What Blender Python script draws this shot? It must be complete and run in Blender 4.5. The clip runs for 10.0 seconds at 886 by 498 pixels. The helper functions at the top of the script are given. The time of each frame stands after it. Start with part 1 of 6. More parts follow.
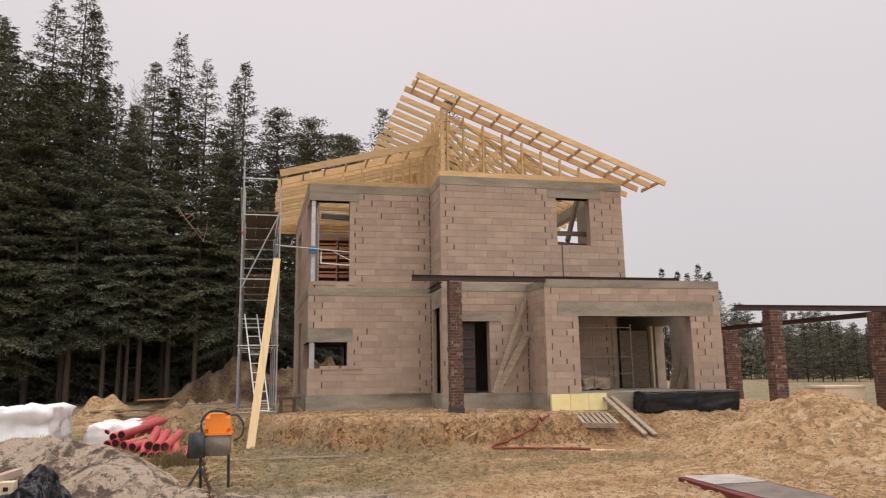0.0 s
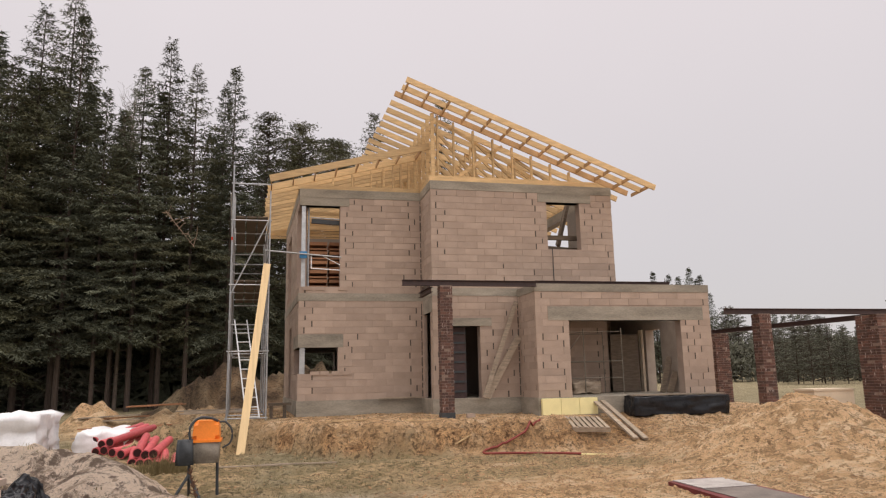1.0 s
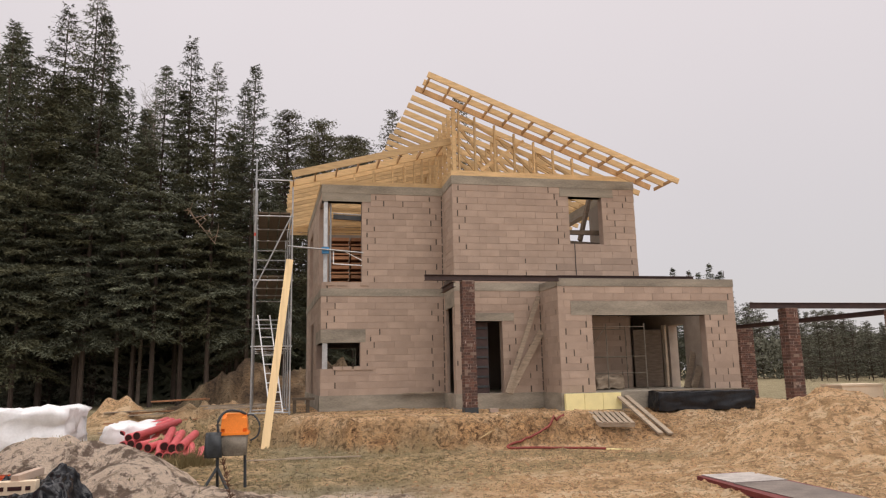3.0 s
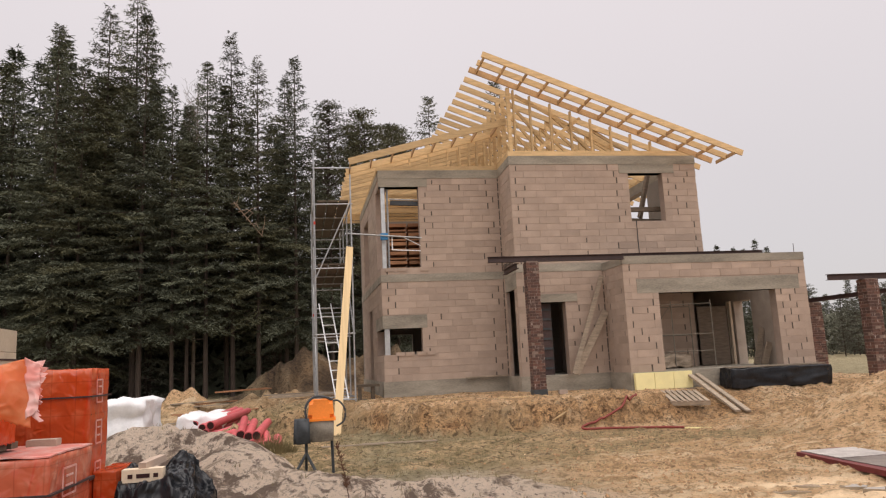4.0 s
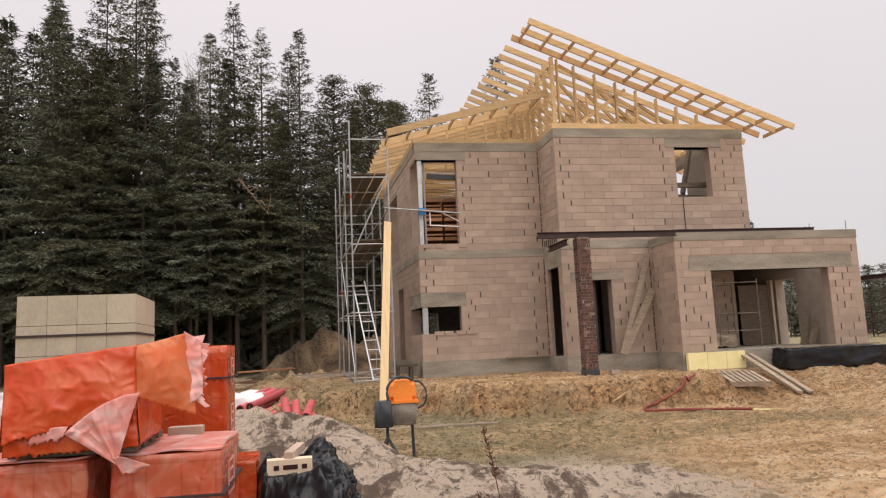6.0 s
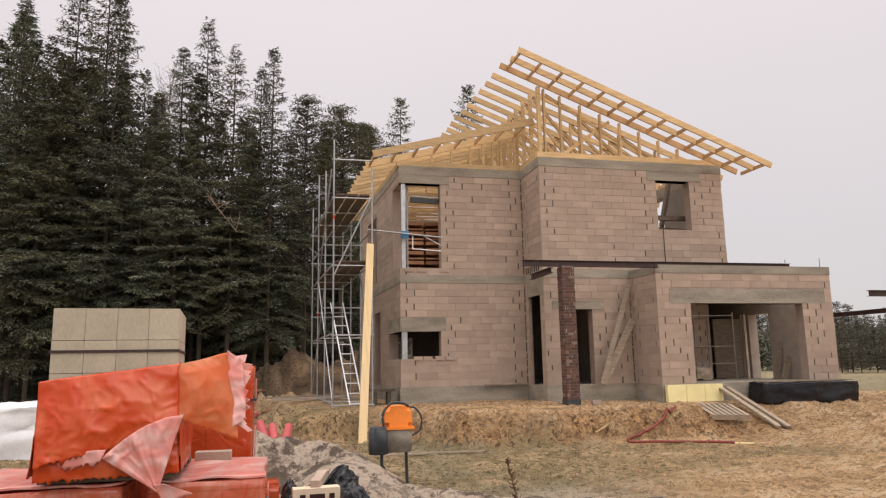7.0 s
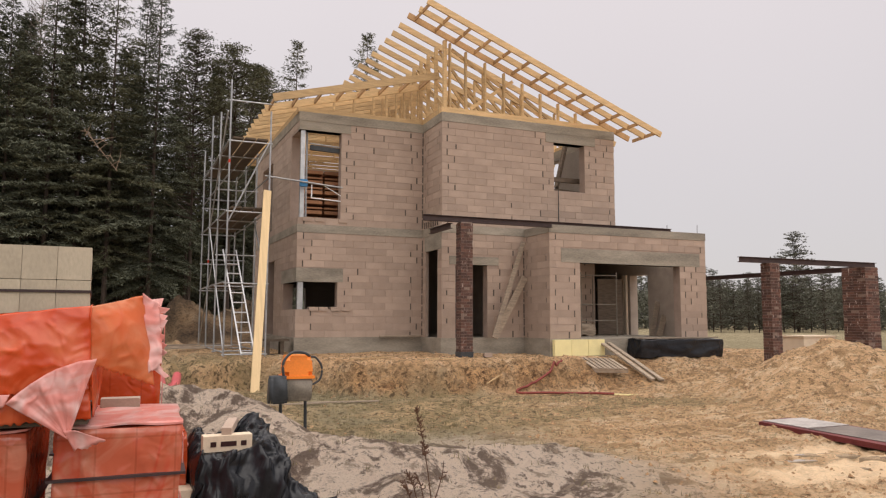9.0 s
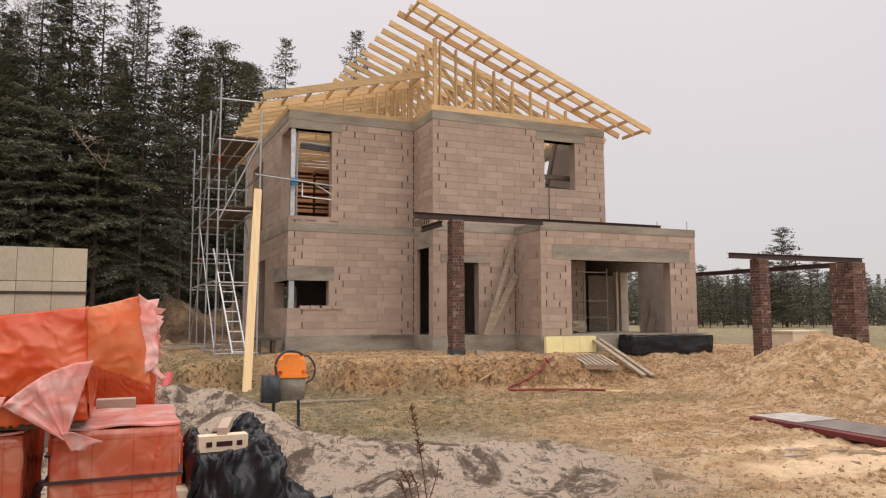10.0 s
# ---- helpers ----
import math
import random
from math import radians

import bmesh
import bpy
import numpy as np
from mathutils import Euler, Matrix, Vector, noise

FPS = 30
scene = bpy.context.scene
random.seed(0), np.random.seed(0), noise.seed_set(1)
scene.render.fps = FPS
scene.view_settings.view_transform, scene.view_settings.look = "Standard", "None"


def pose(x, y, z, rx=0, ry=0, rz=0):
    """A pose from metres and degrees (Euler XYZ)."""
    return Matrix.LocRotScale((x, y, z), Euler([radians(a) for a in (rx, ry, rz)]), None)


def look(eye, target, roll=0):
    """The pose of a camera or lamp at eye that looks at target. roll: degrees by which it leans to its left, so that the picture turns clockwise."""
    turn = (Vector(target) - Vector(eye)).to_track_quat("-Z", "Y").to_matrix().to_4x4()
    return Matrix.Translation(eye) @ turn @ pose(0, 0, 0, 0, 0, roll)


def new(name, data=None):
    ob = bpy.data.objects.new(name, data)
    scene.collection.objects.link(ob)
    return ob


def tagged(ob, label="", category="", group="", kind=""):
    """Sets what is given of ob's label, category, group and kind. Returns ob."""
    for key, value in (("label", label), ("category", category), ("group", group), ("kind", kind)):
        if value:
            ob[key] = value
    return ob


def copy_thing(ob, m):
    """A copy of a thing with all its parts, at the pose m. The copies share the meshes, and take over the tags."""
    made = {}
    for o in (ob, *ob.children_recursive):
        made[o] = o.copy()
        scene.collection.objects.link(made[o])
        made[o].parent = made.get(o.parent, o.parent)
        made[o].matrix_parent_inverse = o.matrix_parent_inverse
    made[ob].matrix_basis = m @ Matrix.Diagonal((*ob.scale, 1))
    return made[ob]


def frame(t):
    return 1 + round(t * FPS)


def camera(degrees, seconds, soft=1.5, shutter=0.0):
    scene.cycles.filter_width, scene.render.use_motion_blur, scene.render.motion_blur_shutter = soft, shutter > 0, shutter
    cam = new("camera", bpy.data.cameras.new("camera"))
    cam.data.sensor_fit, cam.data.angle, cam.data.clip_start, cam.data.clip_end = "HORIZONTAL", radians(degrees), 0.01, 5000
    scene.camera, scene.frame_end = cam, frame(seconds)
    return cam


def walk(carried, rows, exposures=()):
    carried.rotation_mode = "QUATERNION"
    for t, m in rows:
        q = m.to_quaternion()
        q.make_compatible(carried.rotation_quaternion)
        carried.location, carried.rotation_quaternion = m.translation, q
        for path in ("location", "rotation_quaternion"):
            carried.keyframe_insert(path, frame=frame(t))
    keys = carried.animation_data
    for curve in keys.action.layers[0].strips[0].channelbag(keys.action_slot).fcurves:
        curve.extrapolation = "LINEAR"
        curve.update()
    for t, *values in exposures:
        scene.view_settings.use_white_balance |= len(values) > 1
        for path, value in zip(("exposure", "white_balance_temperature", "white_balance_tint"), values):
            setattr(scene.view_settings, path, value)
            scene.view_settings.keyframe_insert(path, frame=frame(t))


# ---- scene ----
cam = camera(64.0, 10.0, 1.2)
PATH = [
    (0, (-0.159, -0.069, 1.558), (0.271, 1.854, 1.902), -0.9),
    (0.5, (-0.135, -0.066, 1.59), (0.306, 1.853, 1.939), -1.1),
    (1, (-0.116, -0.072, 1.576), (0.336, 1.844, 1.931), -1.2),
    (1.5, (-0.113, -0.087, 1.564), (0.348, 1.826, 1.92), -1.2),
    (2, (-0.115, -0.088, 1.57), (0.35, 1.824, 1.927), -1.0),
    (2.5, (-0.11, -0.083, 1.547), (0.336, 1.834, 1.902), -0.9),
    (4, (-0.938, 0.305, 1.475), (-0.629, 2.256, 1.789), -2.7),
    (4.5, (-1.286, 0.479, 1.449), (-1.001, 2.438, 1.733), -3.3),
    (5, (-1.629, 0.719, 1.468), (-1.322, 2.679, 1.716), -3.4),
    (5.5, (-2.01, 1.048, 1.495), (-1.685, 3.007, 1.731), -3.1),
    (7, (-2.922, 1.582, 1.537), (-2.468, 3.502, 1.862), -1.1),
    (7.5, (-3.086, 1.61, 1.54), (-2.511, 3.502, 1.84), -0.7),
    (8, (-3.103, 1.644, 1.533), (-2.422, 3.506, 1.793), -0.3),
    (8.5, (-3.096, 1.628, 1.516), (-2.356, 3.473, 1.735), 0.1),
    (9, (-3.144, 1.652, 1.52), (-2.394, 3.496, 1.713), 0.2),
    (9.5, (-3.192, 1.645, 1.529), (-2.474, 3.503, 1.707), 0.2),
    (10, (-3.181, 1.649, 1.527), (-2.405, 3.483, 1.713), -0.2),
]
EXPOSURES = [(0, 0.0), (2.5, 0.0), (4, 0.06), (5.5, 0.16), (7.5, 0.07), (8.5, 0.03), (10, 0.09)]
walk(cam, [(t, look(eye, target, roll)) for t, eye, target, roll in PATH], EXPOSURES)

# ---- world, light and exposure ----
world = bpy.data.worlds.new("overcast")
scene.world = world
world.use_nodes = True
wn, wl = world.node_tree.nodes, world.node_tree.links
wn.clear()
sky = wn.new("ShaderNodeTexSky")
sky.sky_type, sky.sun_disc = "NISHITA", False
sky.sun_elevation, sky.sun_rotation = radians(48), radians(150)
geo = wn.new("ShaderNodeTexCoord")
sep = wn.new("ShaderNodeSeparateXYZ")
ramp = wn.new("ShaderNodeValToRGB")
ramp.color_ramp.elements[0].position, ramp.color_ramp.elements[0].color = 0.0, (0.585, 0.55, 0.552, 1)
ramp.color_ramp.elements[1].position, ramp.color_ramp.elements[1].color = 1.0, (3.3, 3.03, 2.85, 1)
mid = ramp.color_ramp.elements.new(0.54)
mid.color = (0.77, 0.70, 0.71, 1)
cloud = wn.new("ShaderNodeTexNoise")
cloud.inputs["Scale"].default_value, cloud.inputs["Detail"].default_value = 1.6, 3
cmap = wn.new("ShaderNodeMapRange")
cmap.inputs["To Min"].default_value, cmap.inputs["To Max"].default_value = 0.94, 1.06
mul = wn.new("ShaderNodeVectorMath")
mul.operation = "MULTIPLY"
dim = wn.new("ShaderNodeVectorMath")
dim.operation, dim.inputs[3].default_value = "SCALE", 0.01
add = wn.new("ShaderNodeVectorMath")
bg = wn.new("ShaderNodeBackground")
bg.inputs["Strength"].default_value = 1.0
wout = wn.new("ShaderNodeOutputWorld")
wl.new(geo.outputs["Generated"], sep.inputs[0])
wl.new(sep.outputs["Z"], ramp.inputs[0])
wl.new(geo.outputs["Generated"], cloud.inputs["Vector"])
wl.new(cloud.outputs["Fac"], cmap.inputs["Value"])
wl.new(ramp.outputs["Color"], mul.inputs[0])
wl.new(cmap.outputs["Result"], mul.inputs[1])
wl.new(sky.outputs["Color"], dim.inputs[0])
wl.new(mul.outputs[0], add.inputs[0])
wl.new(dim.outputs[0], add.inputs[1])
wl.new(add.outputs[0], bg.inputs["Color"])
wl.new(bg.outputs[0], wout.inputs["Surface"])

sun = new("sun", bpy.data.lights.new("sun", "SUN"))
sun.data.energy, sun.data.angle, sun.data.color = 0.55, radians(35), (1.0, 0.93, 0.86)
sun.matrix_world = look((12, -22, 26), (4, 20, 2))


# ---- materials ----
def material(name, base, rough=0.85, dark=0.75, light=1.15, scale=3.0, fine=40.0, bump=0.15, metal=0.0, rand=0.0, spec=0.3, stretch=(1, 1, 1), coat=0.0, bumpscale=None, warp=0.0):
    """Base colour with two scales of variation, a random tint per object and fine relief."""
    m = bpy.data.materials.new(name)
    m.use_nodes = True
    n, l = m.node_tree.nodes, m.node_tree.links
    b = n["Principled BSDF"]
    tc = n.new("ShaderNodeTexCoord")
    mp = n.new("ShaderNodeMapping")
    mp.inputs["Scale"].default_value = stretch
    l.new(tc.outputs["Object"], mp.inputs["Vector"])
    info = n.new("ShaderNodeObjectInfo")
    shift = n.new("ShaderNodeVectorMath")
    shift.operation = "ADD"
    sc = n.new("ShaderNodeVectorMath")
    sc.operation, sc.inputs[3].default_value = "SCALE", 37.0
    l.new(info.outputs["Random"], sc.inputs[0])
    l.new(mp.outputs[0], shift.inputs[0])
    l.new(sc.outputs[0], shift.inputs[1])
    a = n.new("ShaderNodeTexNoise")
    a.inputs["Scale"].default_value, a.inputs["Detail"].default_value, a.inputs["Distortion"].default_value = scale, 4, warp
    f = n.new("ShaderNodeTexNoise")
    f.inputs["Scale"].default_value, f.inputs["Detail"].default_value = fine, 5
    for t in (a, f):
        l.new(shift.outputs[0], t.inputs["Vector"])
    mixv = n.new("ShaderNodeMath")
    mixv.operation, mixv.inputs[1].default_value = "MULTIPLY_ADD", 0.6
    half = n.new("ShaderNodeMath")
    half.operation, half.inputs[1].default_value = "MULTIPLY", 0.4
    l.new(f.outputs["Fac"], half.inputs[0])
    l.new(a.outputs["Fac"], mixv.inputs[0])
    l.new(half.outputs[0], mixv.inputs[2])
    mr = n.new("ShaderNodeMapRange")
    mr.inputs["From Min"].default_value, mr.inputs["From Max"].default_value = 0.32, 0.68
    mr.inputs["To Min"].default_value, mr.inputs["To Max"].default_value = dark, light
    l.new(mixv.outputs[0], mr.inputs["Value"])
    rr = n.new("ShaderNodeMapRange")
    rr.inputs["To Min"].default_value, rr.inputs["To Max"].default_value = 1 - rand, 1 + rand
    l.new(info.outputs["Random"], rr.inputs["Value"])
    m2 = n.new("ShaderNodeMath")
    m2.operation = "MULTIPLY"
    l.new(mr.outputs[0], m2.inputs[0])
    l.new(rr.outputs[0], m2.inputs[1])
    col = n.new("ShaderNodeVectorMath")
    col.operation, col.inputs[0].default_value = "SCALE", base
    l.new(m2.outputs[0], col.inputs[3])
    l.new(col.outputs[0], b.inputs["Base Color"])
    b.inputs["Roughness"].default_value, b.inputs["Metallic"].default_value = rough, metal
    b.inputs["Specular IOR Level"].default_value, b.inputs["Coat Weight"].default_value = spec, coat
    if bump:
        bp = n.new("ShaderNodeBump")
        bp.inputs["Strength"].default_value, bp.inputs["Distance"].default_value = bump, bumpscale or 0.02
        l.new(mixv.outputs[0], bp.inputs["Height"])
        l.new(bp.outputs[0], b.inputs["Normal"])
    return m


BLOCK = material("aerated_block", (0.395, 0.305, 0.245), 0.95, 0.82, 1.12, 2.0, 60, 0.2, rand=0.09)
MORTAR = material("thin_mortar", (0.37, 0.285, 0.235), 0.95, 0.8, 1.1, 4, 50, 0.2)
GAP = material("open_joint", (0.10, 0.08, 0.066), 0.95, 0.8, 1.2, 8, 50, 0.1)
CONCRETE = material("raw_concrete", (0.30, 0.268, 0.218), 0.9, 0.6, 1.25, 1.6, 25, 0.3, rand=0.05, stretch=(0.6, 1, 2.5))
RENDER = material("grey_render", (0.285, 0.25, 0.22), 0.92, 0.8, 1.15, 1.2, 30, 0.2)
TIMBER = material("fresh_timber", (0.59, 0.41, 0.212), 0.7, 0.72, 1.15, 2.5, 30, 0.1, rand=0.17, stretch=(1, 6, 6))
PLANKWOOD = material("fresh_plank", (0.70, 0.52, 0.29), 0.7, 0.82, 1.1, 2.0, 30, 0.1, stretch=(9, 0.6, 0.35))
BATTEN = material("damp_timber", (0.36, 0.18, 0.095), 0.8, 0.7, 1.2, 3, 30, 0.1, rand=0.15)
# Darker copy of the timber, with the shade under the roof put into its colour.
SHADED = material("shaded_timber", (0.44, 0.27, 0.13), 0.8, 0.7, 1.2, 3, 30, 0.1, rand=0.15)
DARKWOOD = material("dark_damp_wood", (0.11, 0.085, 0.062), 0.85, 0.6, 1.3, 4, 40, 0.2, rand=0.15, stretch=(1, 5, 5))
LEANWOOD = material("grey_brown_wood", (0.19, 0.148, 0.112), 0.85, 0.6, 1.25, 4, 40, 0.2, rand=0.15, stretch=(1, 5, 5))
OLDWOOD = material("weathered_wood", (0.33, 0.265, 0.20), 0.85, 0.6, 1.25, 4, 40, 0.2, rand=0.15, stretch=(1, 5, 5))


def brick_material():
    m = bpy.data.materials.new("clinker_brick")
    m.use_nodes = True
    n, l = m.node_tree.nodes, m.node_tree.links
    b = n["Principled BSDF"]
    g = n.new("ShaderNodeNewGeometry")
    r = n.new("ShaderNodeValToRGB")
    r.color_ramp.interpolation = "CONSTANT"
    tones = ((0.0, (0.07, 0.035, 0.027)), (0.25, (0.095, 0.046, 0.034)), (0.5, (0.12, 0.057, 0.041)), (0.7, (0.14, 0.068, 0.048)), (0.82, (0.085, 0.05, 0.04)), (0.95, (0.2, 0.14, 0.11)))
    for i, (p, c) in enumerate(tones):
        e = r.color_ramp.elements[i] if i < 2 else r.color_ramp.elements.new(p)
        e.position, e.color = p, (*c, 1)
    t = n.new("ShaderNodeTexNoise")
    t.inputs["Scale"].default_value, t.inputs["Detail"].default_value = 28, 4
    mr = n.new("ShaderNodeMapRange")
    mr.inputs["To Min"].default_value, mr.inputs["To Max"].default_value = 0.5, 1.6
    sc = n.new("ShaderNodeVectorMath")
    sc.operation = "SCALE"
    l.new(g.outputs["Random Per Island"], r.inputs[0])
    l.new(t.outputs["Fac"], mr.inputs["Value"])
    l.new(r.outputs["Color"], sc.inputs[0])
    l.new(mr.outputs[0], sc.inputs[3])
    spot = n.new("ShaderNodeTexNoise")
    spot.inputs["Scale"].default_value, spot.inputs["Detail"].default_value = 17, 2
    lim = n.new("ShaderNodeMapRange")
    lim.inputs["From Min"].default_value, lim.inputs["From Max"].default_value = 0.64, 0.68
    mix = n.new("ShaderNodeMix")
    mix.data_type = "RGBA"
    mix.inputs[7].default_value = (0.42, 0.35, 0.31, 1)
    l.new(spot.outputs["Fac"], lim.inputs["Value"])
    l.new(lim.outputs[0], mix.inputs[0])
    l.new(sc.outputs[0], mix.inputs[6])
    l.new(mix.outputs[2], b.inputs["Base Color"])
    b.inputs["Roughness"].default_value = 0.8
    return m


def film_material(name, strong, pale, share, rough=0.3, blocks=0.0, clear=0.0):
    """Stretched plastic film: strong colour with faded, milky patches and creases, whose shading is partly painted."""
    m = bpy.data.materials.new(name)
    m.use_nodes = True
    n, l = m.node_tree.nodes, m.node_tree.links
    b = n["Principled BSDF"]
    tc = n.new("ShaderNodeTexCoord")
    big = n.new("ShaderNodeTexNoise")
    big.inputs["Scale"].default_value, big.inputs["Detail"].default_value, big.inputs["Distortion"].default_value = 3.2, 5, 1.8
    crease = n.new("ShaderNodeTexNoise")
    crease.noise_type = "RIDGED_MULTIFRACTAL"
    crease.inputs["Scale"].default_value, crease.inputs["Detail"].default_value, crease.inputs["Distortion"].default_value = 10.0, 8, 0.8
    for t in (big, crease):
        l.new(tc.outputs["Object"], t.inputs["Vector"])
    f = n.new("ShaderNodeMapRange")
    f.inputs["From Min"].default_value, f.inputs["From Max"].default_value = 0.62 - share * 0.35, 0.86 - share * 0.35
    l.new(big.outputs["Fac"], f.inputs["Value"])
    mix = n.new("ShaderNodeMix")
    mix.data_type = "RGBA"
    mix.inputs[6].default_value, mix.inputs[7].default_value = (*strong, 1), (*pale, 1)
    l.new(f.outputs[0], mix.inputs[0])
    # Crease shading goes into the colour: dark hollows, bright ridges.
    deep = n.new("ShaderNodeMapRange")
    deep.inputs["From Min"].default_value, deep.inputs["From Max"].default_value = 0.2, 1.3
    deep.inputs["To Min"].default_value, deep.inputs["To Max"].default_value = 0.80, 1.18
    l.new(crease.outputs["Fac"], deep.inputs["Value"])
    sc = n.new("ShaderNodeVectorMath")
    sc.operation = "SCALE"
    fold = n.new("ShaderNodeTexNoise")
    fold.inputs["Scale"].default_value, fold.inputs["Detail"].default_value, fold.inputs["Distortion"].default_value = 2.6, 2, 0.6
    lean = n.new("ShaderNodeMapping")
    lean.inputs["Rotation"].default_value, lean.inputs["Scale"].default_value = (0.3, 0.5, 0.4), (1.3, 1.3, 0.35)
    l.new(tc.outputs["Object"], lean.inputs["Vector"])
    l.new(lean.outputs[0], fold.inputs["Vector"])
    near = n.new("ShaderNodeMath")
    near.operation, near.inputs[1].default_value = "SUBTRACT", 0.5
    l.new(fold.outputs["Fac"], near.inputs[0])
    away = n.new("ShaderNodeMath")
    away.operation = "ABSOLUTE"
    l.new(near.outputs[0], away.inputs[0])
    line = n.new("ShaderNodeMapRange")
    line.inputs["From Min"].default_value, line.inputs["From Max"].default_value = 0.003, 0.03
    line.inputs["To Min"].default_value, line.inputs["To Max"].default_value = (0.4 if blocks else 0.15), 0.0
    l.new(away.outputs[0], line.inputs["Value"])
    red = n.new("ShaderNodeMix")
    red.data_type = "RGBA"
    red.inputs[7].default_value = (0.74, 0.04, 0.012, 1)
    l.new(line.outputs[0], red.inputs[0])
    l.new(mix.outputs[2], red.inputs[6])
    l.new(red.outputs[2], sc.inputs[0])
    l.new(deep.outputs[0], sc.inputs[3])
    if blocks:
        turned = n.new("ShaderNodeMapping")
        turned.inputs["Rotation"].default_value = (radians(-90), 0, 0)
        tile = n.new("ShaderNodeTexBrick")
        tile.offset = 0.0
        for key, v in (("Scale", 1.0), ("Mortar Size", 0.006), ("Mortar Smooth", 0.3), ("Brick Width", 0.2), ("Row Height", 0.29)):
            tile.inputs[key].default_value = v
        tile.inputs["Color1"].default_value, tile.inputs["Color2"].default_value, tile.inputs["Mortar"].default_value = (1, 1, 1, 1), (1 - blocks, 1 - blocks, 1 - blocks, 1), (0.80, 0.76, 0.72, 1)
        l.new(tc.outputs["Object"], turned.inputs["Vector"])
        l.new(turned.outputs[0], tile.inputs["Vector"])
        both = n.new("ShaderNodeVectorMath")
        both.operation = "MULTIPLY"
        l.new(sc.outputs[0], both.inputs[0])
        l.new(tile.outputs["Color"], both.inputs[1])
        sc = both
    l.new(sc.outputs[0], b.inputs["Base Color"])
    bp = n.new("ShaderNodeBump")
    bp.inputs["Strength"].default_value, bp.inputs["Distance"].default_value = 0.8, 0.016
    l.new(crease.outputs["Fac"], bp.inputs["Height"])
    l.new(bp.outputs[0], b.inputs["Normal"])
    b.inputs["Roughness"].default_value, b.inputs["Specular IOR Level"].default_value = rough, 0.5
    leak = n.new("ShaderNodeBsdfTranslucent")
    l.new(sc.outputs[0], leak.inputs["Color"])
    l.new(bp.outputs[0], leak.inputs["Normal"])
    lit = n.new("ShaderNodeMixShader")
    lit.inputs[0].default_value = 0.25 if clear else 0.12
    l.new(b.outputs[0], lit.inputs[1])
    l.new(leak.outputs[0], lit.inputs[2])
    last = lit
    if clear:
        pane = n.new("ShaderNodeBsdfTransparent")
        pane.inputs["Color"].default_value = (1.0, 0.55, 0.34, 1)
        last = n.new("ShaderNodeMixShader")
        last.inputs[0].default_value = clear
        l.new(lit.outputs[0], last.inputs[1])
        l.new(pane.outputs[0], last.inputs[2])
    l.new(last.outputs[0], n["Material Output"].inputs["Surface"])
    return m


BRICKMORTAR = material("pale_mortar", (0.20, 0.15, 0.125), 0.95, 0.6, 1.5, 18, 70, 0.3)
STEEL = material("primed_steel", (0.05, 0.028, 0.026), 0.55, 0.7, 1.4, 5, 40, 0.05, rand=0.1, spec=0.4)
GALV = material("galvanised_tube", (0.42, 0.43, 0.44), 0.45, 0.7, 1.15, 6, 50, 0.05, metal=0.7, rand=0.1)
REDTIP = material("red_tape", (0.5, 0.05, 0.03), 0.6)
BLUE = material("blue_clamp", (0.05, 0.22, 0.45), 0.5)
ALU = material("aluminium_ladder", (0.62, 0.63, 0.64), 0.4, 0.85, 1.1, 8, 40, 0.0, metal=0.6)
YELLOW = material("yellow_insulation", (0.82, 0.73, 0.38), 0.8, 0.9, 1.06, 4, 60, 0.15, rand=0.06)
TARP = material("black_sheeting", (0.012, 0.013, 0.016), 0.27, 0.6, 1.6, 5, 20, 0.25, spec=0.32)
BRICK = brick_material()
ORANGE = film_material("orange_film", (0.76, 0.085, 0.016), (0.90, 0.20, 0.08), 0.45, 0.26)
# Thin film, lighter than ORANGE: sky light from behind is painted into its colours.
THINFILM = film_material("backlit_orange_film", (0.92, 0.27, 0.09), (0.95, 0.42, 0.20), 0.5, 0.28, 0.0, 0.35)
WRAP = film_material("tight_orange_film", (0.66, 0.085, 0.02), (0.76, 0.17, 0.07), 0.42, 0.18, 0.08)
DULLWRAP = film_material("dull_orange_film", (0.72, 0.155, 0.08), (0.82, 0.33, 0.22), 0.5, 0.17, 0.10)
PALEWRAP = film_material("faded_film", (0.87, 0.31, 0.26), (0.91, 0.57, 0.53), 0.6, 0.3)
STRAP = material("dark_strap", (0.05, 0.03, 0.03), 0.5)
WHITEFILM = material("white_film", (0.80, 0.80, 0.82), 0.4, 0.85, 1.05, 4, 20, 0.3)
REDPIPE = material("red_pipe", (0.50, 0.10, 0.11), 0.4, 0.8, 1.15, 5, 30, 0.03, rand=0.15)
# Near-black tone that stands for the shade inside pipes and brick holes.
PIPEIN = material("shaded_hollow", (0.03, 0.008, 0.008), 0.7)
MIXORANGE = material("orange_enamel", (0.85, 0.24, 0.03), 0.4, 0.85, 1.1, 5, 40, 0.05)
MIXGREY = material("cement_coated_steel", (0.25, 0.22, 0.18), 0.8, 0.6, 1.2, 6, 40, 0.2)
DARKPLASTIC = material("dark_plastic", (0.045, 0.05, 0.055), 0.5, 0.7, 1.3, 6, 30, 0.05)
STACKBLOCK = material("stacked_block", (0.46, 0.395, 0.30), 0.95, 0.82, 1.12, 3, 50, 0.2, rand=0.07, stretch=(1.6, 1.6, 0.8))
CREAM = material("cream_block", (0.64, 0.53, 0.40), 0.95, 0.85, 1.1, 3, 60, 0.2, rand=0.08)
HOSE = material("red_hose", (0.20, 0.04, 0.03), 0.5, 0.8, 1.2, 5, 40, 0.0)
